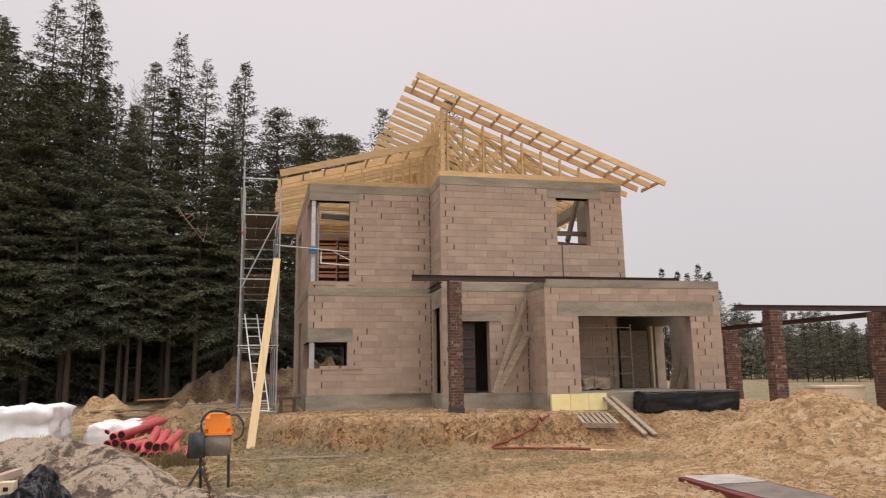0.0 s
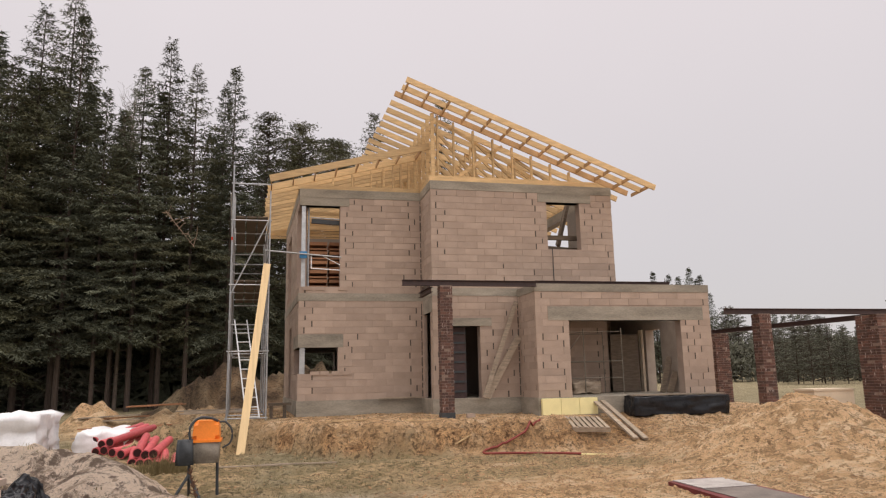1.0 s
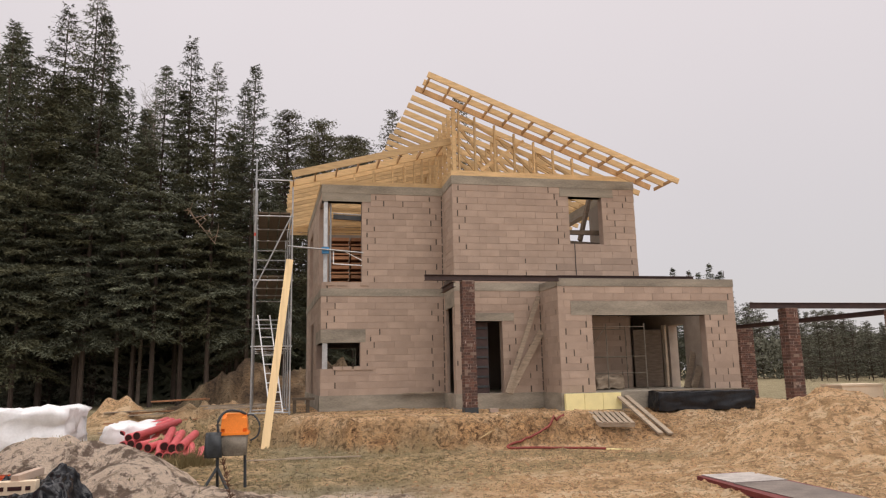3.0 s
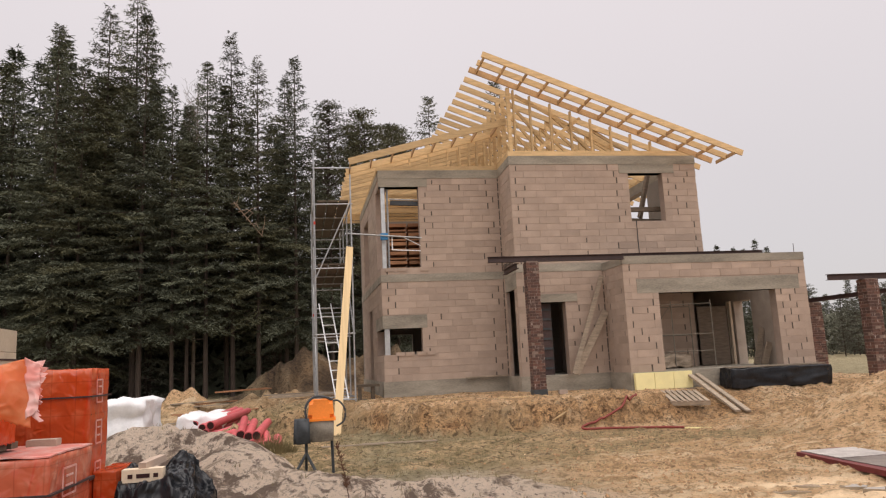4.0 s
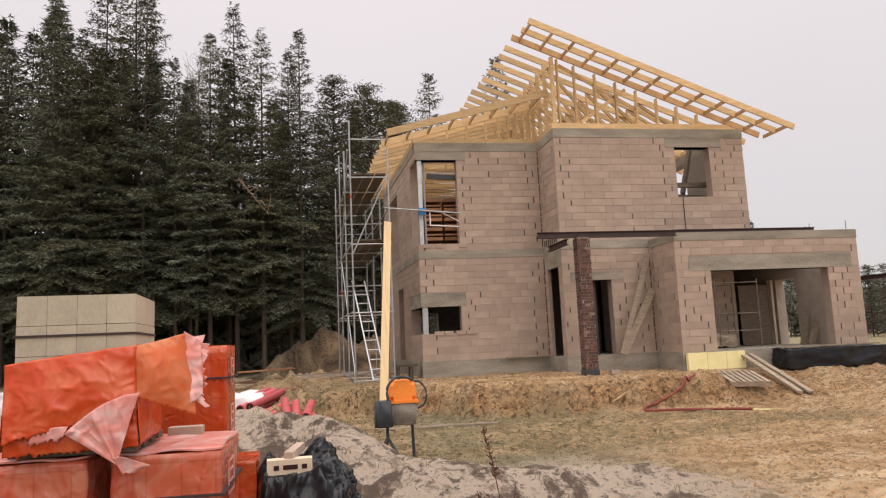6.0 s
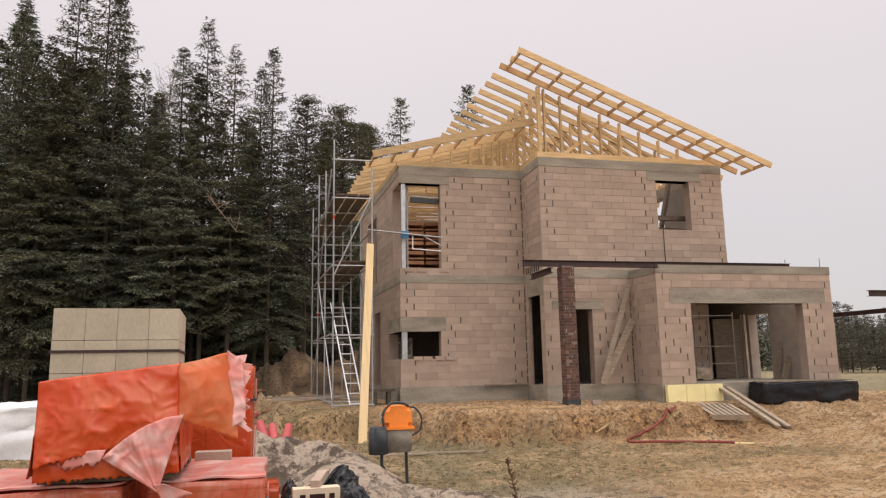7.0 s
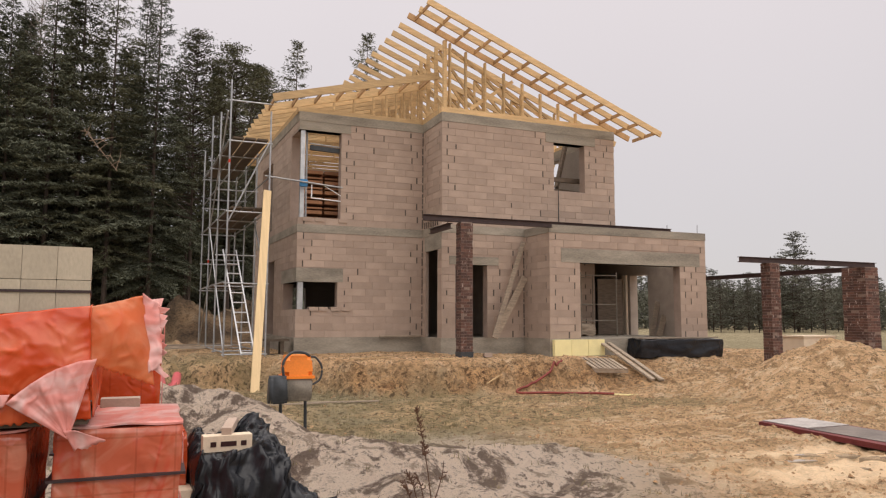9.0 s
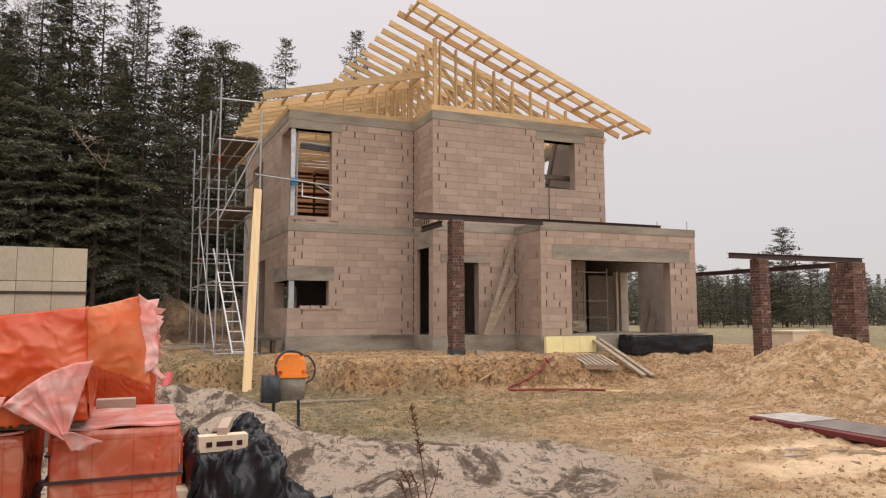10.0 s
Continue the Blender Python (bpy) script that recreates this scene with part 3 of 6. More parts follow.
def block_wall(name, start, along, length, z0, z1, thick, holes=(), bands=(), pieces=True, mat=None, label="", seed=1):
    """A wall from start in the direction along; its outer face is to the right of that direction. holes and bands: (from, to, low, high)."""
    rng = random.Random(seed)
    along = Vector((*along, 0)).normalized()
    inward = Vector((-along.y, along.x, 0))
    base = Matrix((along, inward, Vector((0, 0, 1)))).transposed().to_4x4()
    base.translation = Vector((*start, 0))
    bm = bmesh.new()
    us = sorted({0, length, *[h[0] for h in holes], *[h[1] for h in holes]})
    zs = sorted({z0, z1, *[h[2] for h in holes], *[h[3] for h in holes]})
    for a, b in zip(us, us[1:]):
        for c, d in zip(zs, zs[1:]):
            if not any(h[0] <= a and b <= h[1] and h[2] <= c and d <= h[3] for h in holes):
                box(bm, max(a, 0.025) if pieces else a, 0.010 if pieces else 0, c, min(b, length - 0.025) if pieces else b, thick, d, base)
    bmesh.ops.remove_doubles(bm, verts=bm.verts, dist=1e-4)
    wall = part(name, bm, mat or MORTAR, house, label)
    for a, b, c, d in bands:
        bm = bmesh.new()
        box(bm, a, -0.006, c, b, thick + 0.004, d, base)
        part("concrete_lintel", bm, CONCRETE, wall)
    if not pieces:
        return wall
    joints = bmesh.new()
    rows = int(round((z1 - z0) / 0.2))
    tall = (z1 - z0) / rows
    for k in range(rows):
        lo, hi = z0 + k * tall, z0 + (k + 1) * tall
        cuts = [(h[0], h[1]) for h in (*holes, *bands) if h[2] < hi - 0.06 and h[3] > lo + 0.06]
        spans, a = [], 0.0
        for c, d in sorted(cuts):
            if c > a + 0.03:
                spans.append((a, c))
            a = max(a, d)
        if length > a + 0.03:
            spans.append((a, length))
        for a, b in spans:
            u = a
            first = True
            while u < b - 0.02:
                step = 0.6
                if first:
                    step = (0.2, 0.42)[k % 2] + rng.uniform(-0.03, 0.03)
                end = min(u + step, b)
                if b - end < 0.14:
                    end = b
                gap = 0.002
                if (first or rng.random() < 0.035) and end < b and rng.random() < 0.75:
                    gap = 0.035
                if b - end < 0.62 and end < b and rng.random() < 0.6:
                    end = b - (0.36, 0.17)[k % 2] + rng.uniform(-0.02, 0.02)
                    gap = 0.035
                    if end - u < 0.05:
                        end = b
                l = end - u - (gap if end < b else 0.0)
                if gap > 0.01 and end < b:
                    box(joints, end - gap - 0.004, 0.006, lo + 0.012, end + 0.004, 0.012, hi - 0.010 - rng.choice((0, 0, 0.04)), base)
                ob = new("block", block_mesh(l, tall - 0.004))
                ob.parent = wall
                ob.matrix_basis = base @ Matrix.Translation((u, rng.uniform(-0.002, 0.003), lo + 0.002))
                u, first = end, False
    tagged(part("open_joint", joints, GAP, wall, "dark unfilled vertical joints between blocks"), kind="stuff")
    return wall


def plain(name, x0, y0, z0, x1, y1, z1, mat, parent=house, label=""):
    bm = bmesh.new()
    box(bm, x0, y0, z0, x1, y1, z1)
    return part(name, bm, mat, parent, label)


SKEW = 0.045   # the side walls lean a little off square


def side_x(x, y, y0):
    return x - SKEW * (y - y0)


# ring beams, slabs and plinth
def slab_poly(name, pts, z0, z1, mat, label=""):
    bm = bmesh.new()
    lo = [bm.verts.new((x, y, z0)) for x, y in pts]
    hi = [bm.verts.new((x, y, z1)) for x, y in pts]
    bm.faces.new(lo[::-1])
    bm.faces.new(hi)
    for i in range(len(pts)):
        j = (i + 1) % len(pts)
        bm.faces.new((lo[i], lo[j], hi[j], hi[i]))
    return part(name, bm, mat, house, label)


XB = side_x(X0, BACK, LEFT)
foot = [(X0 - 0.03, LEFT - 0.03), (X1 - 0.03, LEFT - 0.03), (X1 - 0.03, MIDDLE - 0.03), (X2 - 0.03, MIDDLE - 0.03), (X2 - 0.03, GARAGE - 0.03), (X4 + 0.03, GARAGE - 0.03), (X4 + 0.03, 24.6), (X3 + 0.03, 24.6), (X3 + 0.03, BACK), (XB - 0.03, BACK)]
slab_poly("plinth", foot, 0.2, FLOOR, CONCRETE, "grey concrete plinth and ground slab")
low = [(X0 - 0.012, LEFT - 0.012), (X1 - 0.012, LEFT - 0.012), (X1 - 0.012, MIDDLE - 0.012), (X3 + 0.012, MIDDLE - 0.012), (X3 + 0.012, BACK), (XB - 0.012, BACK)]
slab_poly("floor_slab", low, SLAB0, SLAB1, CONCRETE, "board-marked concrete floor slab edge")

# ground floor walls
block_wall("front_wall", (X0, LEFT), (1, 0), X1 - X0, FLOOR, SLAB0, 0.3, holes=[(0.0, 1.17, 1.74, 2.51)], bands=[(0.0, 1.33, 2.51, 2.90)], seed=2)
block_wall("return_wall", (X1, LEFT), (0, -1), LEFT - MIDDLE, FLOOR, SLAB0, 0.1, holes=[(0.25, 1.2, FLOOR, 3.45)], bands=[(0.2, 1.5, 3.45, SLAB0 - 0.004)], seed=3)
block_wall("entrance_wall", (X1, MIDDLE), (1, 0), X2 - X1, FLOOR, SLAB0, 0.3, holes=[(0.42, 1.41, FLOOR, 3.02)], bands=[(0.23, 1.77, 3.02, 3.25)], seed=4)
block_wall("garage_side_wall", (X2, MIDDLE), (0, -1), MIDDLE - GARAGE, FLOOR, SLAB0 - 0.03, 0.3, seed=5)
block_wall("garage_front_wall", (X2, GARAGE), (1, 0), X4 - X2, FLOOR, SLAB0 - 0.03, 0.3, holes=[(0.98, 4.45, FLOOR, 3.06)], bands=[(0.37, 5.2, 3.06, 3.45)], seed=6)
block_wall("garage_end_wall", (X4, GARAGE + 0.3), (0, 1), 5.8, FLOOR, SLAB0 - 0.03, 0.3, holes=[(2.05, 3.0, FLOOR, 2.97)], seed=7, pieces=False, mat=BAREGREY)
block_wall("garage_inner_wall", (X2 + 0.3, 22.0), (1, 0), 3.55, FLOOR, SLAB0 - 0.03, 0.25, holes=[(0.5, 1.3, 2.0, 2.9)], seed=17)
block_wall("garage_back_wall", (X2 + 0.3, 24.3), (1, 0), X4 - X2 - 0.6, FLOOR, SLAB0 - 0.03, 0.3, pieces=False, mat=BAREGREY)
side_run = BACK - LEFT - 0.3
block_wall("side_wall", (side_x(X0, BACK, LEFT), BACK), (SKEW, -1), side_run + 0.3, FLOOR, SLAB0, 0.3, holes=[(side_run + 0.3 - 1.7, side_run + 0.3, 1.74, 2.51), (2.9, 3.9, FLOOR, 3.3)], bands=[(side_run + 0.3 - 1.95, side_run + 0.29, 2.51, 2.90)], label="dusty grey block wall with openings", seed=21)
block_wall("rear_wall", (X3, BACK), (-1, 0), X3 - XB, FLOOR, SLAB0, 0.3, holes=[(7.98, 9.38, 1.5, 2.6)], pieces=False, mat=RENDER)
block_wall("partition_wall", (X1 + 0.3, 25.2), (1, 0), X3 - X1 - 0.6, FLOOR, SLAB0, 0.2, pieces=False, mat=RENDER)
block_wall("inner_wall", (X2 + 0.3, BACK), (0, -1), BACK - MIDDLE - 0.3, FLOOR, SLAB0, 0.3, pieces=False, mat=BAREGREY)

rj = random.Random(61)
for x, y, z0, z1 in ((X1 - 0.02, LEFT - 0.004, FLOOR, SLAB0), (X1 - 0.02, LEFT - 0.004, SLAB1, RING0), (X2 - 0.02, MIDDLE - 0.004, FLOOR, SLAB0 - 0.05)):
    bm = bmesh.new()
    z = z0 + 0.05
    while z < z1 - 0.1:
        h = rj.uniform(0.08, 0.3)
        box(bm, x - rj.uniform(0.004, 0.016), y - 0.006, z, x + 0.02, y + 0.004, min(z + h, z1 - 0.02))
        z += h + rj.uniform(0.01, 0.08)
    tagged(part("corner_joint", bm, GAP, house), kind="stuff")

# garage top: ring beam, and an added cover out of sight
bm = bmesh.new()
for a in ((X2 - 0.012, GARAGE - 0.012, X4 + 0.012, GARAGE + 0.3), (X4 - 0.3, GARAGE + 0.3, X4 + 0.012, 24.6), (X2 - 0.012, GARAGE + 0.3, X2 + 0.3, MIDDLE - 0.013)):
    box(bm, a[0], a[1], SLAB0 - 0.03, a[2], a[3], 4.09)
part("garage_ring_beam", bm, CONCRETE, house, "rough concrete ring beam over the garage")
# Unseen cover added to darken the garage inside; its front strip stays open.
plain("garage_deck", X2 + 0.3, 20.3, 3.88, X4 - 0.3, 24.3, 4.04, CONCRETE)
for y in (21.86, 22.02):
    plain("door_post", X4 - 0.42, y, FLOOR, X4 - 0.34, y + 0.06, 3.0, CREAM, house, "pale post beside the garage side opening")

# upper walls
block_wall("upper_front_wall", (X0, LEFT), (1, 0), X1 - X0, SLAB1, RING0, 0.3, holes=[(0.0, 1.22, 4.33, 6.84)], bands=[(0.0, 1.50, 6.84, RING0)], seed=9)
block_wall("upper_return_wall", (X1, LEFT), (0, -1), LEFT - MIDDLE, SLAB1, RING0, 0.3, seed=10)
block_wall("upper_middle_wall", (X1, MIDDLE), (1, 0), X3 - X1, SLAB1, RING0, 0.3, holes=[(3.65, 4.74, 5.35, 6.82)], bands=[(3.37, 5.13, 6.82, RING0)], seed=11)
block_wall("upper_side_wall", (side_x(X0, BACK, LEFT), BACK), (SKEW, -1), side_run + 0.3, SLAB1, RING0, 0.3, holes=[(side_run + 0.3 - 1.0, side_run + 0.3, 4.33, 6.84), (1.5, 3.3, 4.33, 6.6)], label="dusty grey upper block wall", seed=22)
block_wall("upper_end_wall", (X3, MIDDLE + 0.3), (0, 1), BACK - MIDDLE - 0.3, SLAB1, RING0, 0.3, holes=[(2.5, 5.5, 5.6, 7.03)], pieces=False, mat=RENDER)
block_wall("upper_rear_wall", (X3, BACK), (-1, 0), X3 - XB, SLAB1, RING0, 0.3, pieces=False, mat=RENDER)
block_wall("upper_inner_wall", (X1 + 0.3, BACK - 0.3), (0, -1), 6.3, SLAB1, RING0, 0.3, holes=[(2.0, 3.6, SLAB1, 6.3)], pieces=False, mat=BAREGREY)
block_wall("upper_room_wall", (X0 + 0.3, 25.0), (1, 0), X1 - X0 - 0.3, SLAB1, 6.1, 0.2, pieces=False, mat=BAREGREY)

ring = bmesh.new()
for (ax, ay), (bx, by) in (((X0 - 0.012, LEFT), (X1, LEFT)), ((X1 - 0.012, MIDDLE), (X3 + 0.012, MIDDLE))):
    box(ring, ax, ay - 0.012, RING0, bx, ay + 0.3, RING1)
box(ring, X1 - 0.012, MIDDLE + 0.3, RING0, X1 + 0.3, LEFT + 0.3, RING1)
box(ring, X3 - 0.3, MIDDLE + 0.3, RING0, X3 + 0.012, BACK, RING1)
for vs in [box(ring, X0 - 0.012, LEFT + 0.3, RING0, X0 + 0.3, BACK, RING1)]:
    for v in vs:
        v.co.x = side_x(v.co.x, v.co.y, LEFT)
part("ring_beam", ring, CONCRETE, house, "grey concrete ring beam under the roof")

# solid dark bars that stand for the shade in the hollow block slots
for k in range(7):
    bm = bmesh.new()
    y = MIDDLE + 0.28 + 0.17 * k
    box(bm, X1 - 0.022, y, SLAB1 + 0.01, X1 + 0.02, y + 0.05, SLAB1 + 0.19)
    part("hollow_slot", bm, GAP, house)
bm = bmesh.new()
tube(bm, [(8.03, MIDDLE - 0.02, 5.36), (8.03, MIDDLE - 0.018, 4.8), (8.04, MIDDLE - 0.02, SLAB1)], 0.012, 6)
part("cable", bm, DARKPLASTIC, house, "thin dark cable hanging from the upper window")
# corner posts of the two corner windows
post = bmesh.new()
box(post, X0 + 0.06, LEFT + 0.05, 4.33, X0 + 0.18, LEFT + 0.17, 6.84)
part("corner_post", post, GALV, house, "grey steel post in the corner window")
post = bmesh.new()
box(post, X0 + 0.05, LEFT + 0.04, 1.74, X0 + 0.2, LEFT + 0.19, 2.51)
part("corner_post", post, GALV, house, "grey steel post in the corner window")

# sill blocks in the corner windows
for u, z in ((0.26, 4.22), (0.62, 4.22), (1.3, 4.22), (0.5, 1.70), (0.78, 1.70), (1.12, 1.70), (1.42, 1.70)):
    bm = bmesh.new()
    box(bm, X0 + u - 0.13, LEFT - 0.03, z, X0 + u + 0.13, LEFT + 0.22, z + 0.11)
    part("sill_block", bm, BLOCK, house)


# ---- roof timbers ----
def high_top(x):
    return 10.09 - 0.380 * (x - 3.36)


def low_top(x):
    return 7.46 + 0.26 * (x + 0.4)


roof = new("roof")
roof.parent = house
roof.empty_display_size = 0.1
tagged(roof, "open roof of fresh yellow timber rafters and studs")


def timber(name, p, q, w, h, mat=TIMBER, up=(0, 0, 1)):
    bm = bmesh.new()
    beam(bm, p, q, w, h, up)
    return part(name, bm, mat, roof)


rng = random.Random(5)
DEEP, HIGH = 0.2, 0.17
high_rows = [18.8, 19.36, 19.95] + [20.66 + 0.62 * k for k in range(13)]
for i, y in enumerate(high_rows):
    dx = -SKEW * (y - 18.8)
    jut = rng.uniform(-0.04, 0.04) if i > 2 else 0.0
    a, b = 3.36 + dx + jut - (0.1 if i > 1 else 0.0), 11.0 + 0.4 * dx - min(0.3, 0.16 * i)
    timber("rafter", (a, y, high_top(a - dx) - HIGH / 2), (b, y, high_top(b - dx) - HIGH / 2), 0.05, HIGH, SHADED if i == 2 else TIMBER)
# blocking takes the darkened copy, as its underside lies in shade
for k in range(13):
    x = 3.44 + 0.615 * k
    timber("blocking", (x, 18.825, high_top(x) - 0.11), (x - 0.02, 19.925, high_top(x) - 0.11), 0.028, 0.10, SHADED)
low_rows = [20.45] + [21.52 + 0.55 * k for k in range(15)]
for i, y in enumerate(low_rows):
    dx = -SKEW * (y - 20.45)
    a = -0.4 + dx + (rng.uniform(-0.03, 0.03) if i else 0)
    b = 4.36 + (0.0 if y > MIDDLE + 0.4 else 0.1)
    timber("rafter", (a, y, low_top(a - dx) - DEEP / 2), (b, y, low_top(b - dx) - DEEP / 2), 0.05, DEEP)
for k in range(8):
    x = -0.36 + 0.64 * k
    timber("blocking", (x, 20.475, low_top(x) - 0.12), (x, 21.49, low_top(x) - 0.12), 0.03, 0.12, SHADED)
timber("wall_plate", (X0 - 0.05, LEFT + 0.12, RING1 + 0.07), (X1 + 0.12, LEFT + 0.12, RING1 + 0.07), 0.16, 0.14)
timber("wall_plate", (X1 - 0.02, MIDDLE + 0.1, RING1 + 0.08), (X3 + 0.05, MIDDLE + 0.1, RING1 + 0.08), 0.18, 0.16)
timber("wall_plate", (X1 + 0.08, MIDDLE + 0.2, RING1 + 0.08), (X1 + 0.02, 28.3, RING1 + 0.08), 0.16, 0.16)
timber("wall_plate", (X0 + 0.05, LEFT + 0.2, RING1 + 0.07), (XB + 0.1, BACK, RING1 + 0.07), 0.16, 0.14)
timber("wall_plate", (X3 - 0.12, MIDDLE + 0.2, RING1 + 0.08), (X3 - 0.12, BACK, RING1 + 0.08), 0.16, 0.16)

for k in range(13):
    z = RING1 - 0.2 + 0.125 * k
    x0 = max(-0.25, (z + 0.1 - 7.46) / 0.26 - 0.4)
    if x0 < 4.2:
        timber("gable_board", (x0 - 0.35, BACK - 0.06, z), (4.2, BACK - 0.06, z), 0.025, 0.105)
# front gable studs under the high rafters
for x in (4.36, 4.52, 5.02, 5.64, 6.26, 6.88, 7.5, 8.12, 8.74):
    top = high_top(x) - DEEP - 0.01
    timber("stud", (x, MIDDLE + 0.1, RING1 + 0.16), (x, MIDDLE + 0.1, top), 0.05 if x > 4.4 else 0.1, 0.11, up=(0, 1, 0))
# studs of the tall side that the low roof leans on
y = MIDDLE + 0.72
while y < 28.2:
    dx = -SKEW * (y - 20)
    timber("stud", (X1 + 0.1 + dx * 0.3, y, RING1 + 0.16), (X1 + 0.1 + dx * 0.3, y, high_top(X1 + 0.1) - DEEP - 0.01), 0.11, 0.05, up=(0, 1, 0))
    y += 0.62
for x in (1.5, 2.1, 2.7, 3.1, 3.4, 3.65, 3.9, 4.1):
    timber("stud", (x, LEFT + 0.1, RING1 + 0.14), (x, LEFT + 0.1, low_top(x) - DEEP - 0.01), 0.05, 0.09, up=(0, 1, 0))
# webs of the trusses behind the gable
for i, y in enumerate(high_rows[3:]):
    bm = bmesh.new()
    y += 0.05
    beam(bm, (X1 + 0.2, y, RING1 + 0.23), (X3 - 0.1, y, RING1 + 0.23), 0.045, 0.13)
    nodes = (4.45, 5.9, 7.2, 8.4)
    for a, b in zip(nodes, nodes[1:]):
        beam(bm, (a, y, high_top(a) - 0.22), (b, y, RING1 + 0.3), 0.045, 0.09)
        beam(bm, (b, y, RING1 + 0.3), (b, y, high_top(b) - 0.2), 0.045, 0.09)
    part("truss_web", bm, TIMBER, roof)
    if y > 21.8 and i % 2 == 0:
        bm = bmesh.new()
        beam(bm, (0.75, y, RING1 + 0.2), (X1, y, RING1 + 0.2), 0.045, 0.12)
        for x in (2.2, 3.1, 3.7):
            beam(bm, (x, y, RING1 + 0.25), (x, y, low_top(x) - 0.2), 0.045, 0.09, (0, 1, 0))
        part("truss_web", bm, TIMBER, roof)
for a, b in (((4.4, 20.2, 7.6), (4.4, 22.6, 9.4)), ((4.4, 22.6, 7.6), (4.4, 25.2, 9.3)), ((4.6, 20.1, 9.3), (7.6, 20.1, 7.6)), ((5.2, 20.1, 7.6), (6.6, 20.1, 8.6))):
    timber("brace", a, b, 0.03, 0.1)

# ---- steel beams and brick pillars ----
def ibeam(name, p, q, h, w, label, mat=STEEL, parent=None):
    bm = bmesh.new()
    p, q, up = Vector(p), Vector(q), Vector((0, 0, 1))
    beam(bm, p + up * (h / 2 - 0.006), q + up * (h / 2 - 0.006), w, 0.012)
    beam(bm, p - up * (h / 2 - 0.006), q - up * (h / 2 - 0.006), w, 0.012)
    beam(bm, p, q, 0.009, h - 0.024)
    ob = part(name, bm, mat, parent)
    return tagged(ob, label, "steel beam") if parent is None else ob


ibeam("steel_beam", (3.1, 18.36, 4.06), (6.86, 18.36, 4.06), 0.15, 0.14, "dark primed steel beam over the entrance pillar")
ibeam("steel_beam", (3.9, 18.45, 3.9), (3.9, 19.9, 3.9), 0.14, 0.12, "short dark steel beam between pillar and wall")
ibeam("steel_beam", (6.92, 18.62, 4.14), (11.12, 18.62, 4.14), 0.09, 0.12, "dark steel beam lying on the garage ring beam")
ibeam("steel_beam", (10.8, 15.66, 3.05), (15.9, 15.72, 3.05), 0.14, 0.13, "rusty dark steel beam on brick pillars")
ibeam("steel_beam", (15.4, 15.8, 2.94), (14.9, 22.4, 2.94), 0.14, 0.13, "rusty dark steel beam on brick pillars")
for x, y, t in ((12.1, 18.6, 4.36), (10.98, 18.62, 4.3), (11.3, 19.2, 4.3)):
    bm = bmesh.new()
    tube(bm, [(x, y, 3.95), (x + 0.01, y, t)], 0.008, 6)
    part("rebar", bm, STEEL, house)


def pillar(x0, y0, x1, y1, z0, z1, foot, seed):
    p = thing("brick_pillar", "dark clinker brick pillar with pale mortar joints", "pillar", ((x0 + x1) / 2, (y0 + y1) / 2, z0), "brick pillars")
    r = random.Random(seed)
    bm = bmesh.new()
    box(bm, x0 + 0.012, y0 + 0.012, z0, x1 - 0.012, y1 - 0.012, z1)
    part("mortar_core", bm, BRICKMORTAR, p)
    bm = bmesh.new()
    z, k = z0 + foot, 0
    while z < z1 - 0.06:
        for (ax, ay, bx, by) in ((x0, y0, x1, y0), (x1, y0, x1, y1), (x1, y1, x0, y1), (x0, y1, x0, y0)):
            d = Vector((bx - ax, by - ay, 0))
            n = max(1, round(d.length / 0.22))
            offs = [0] + [(i + (0.5 if k % 2 else 0)) / n for i in range(0 if k % 2 else 1, n)] + [1]
            d_n, inn = d.normalized(), Vector((-d.y, d.x, 0)).normalized()
            m = Matrix((d_n, inn, Vector((0, 0, 1)))).transposed().to_4x4()
            m.translation = Vector((ax, ay, z))
            for a, b in zip(offs, offs[1:]):
                if b - a > 0.02:
                    j = r.uniform(-0.004, 0.006)
                    box(bm, a * d.length + 0.006, j, 0, b * d.length - 0.006, 0.05, 0.062, m)
        z, k = z + 0.075, k + 1
    tagged(part("brickwork", bm, BRICK, p), kind="stuff")
    bm = bmesh.new()
    box(bm, x0 - 0.01, y0 - 0.01, z0 - 0.25, x1 + 0.01, y1 + 0.01, z0 + foot)
    part("footing", bm, DARKPLASTIC, p, "black bitumen coated footing")
    return p


pillar(4.09, 18.22, 4.43, 18.54, 0.52, 3.98, 0.14, 1)
pillar(11.68, 15.5, 12.02, 15.82, 0.1, 2.98, 0.1, 2)
pillar(15.27, 15.56, 15.8, 16.3, 0.1, 2.98, 0.1, 3)
pillar(14.75, 22.0, 15.3, 22.5, 0.2, 2.87, 0.1, 4)

# ---- scaffold, plank and ladder ----
scaffold = thing("scaffold", "galvanised tube scaffold tower beside the side wall", "scaffold", (-0.9, 23, 0.45))


def sc_x(x, y):
    return x - SKEW * (y - 20.9)


def pole(name, p, q, r=0.024, mat=GALV, parent=scaffold, n=8):
    bm = bmesh.new()
    tube(bm, [p, q], r, n)
    return part(name, bm, mat, parent)


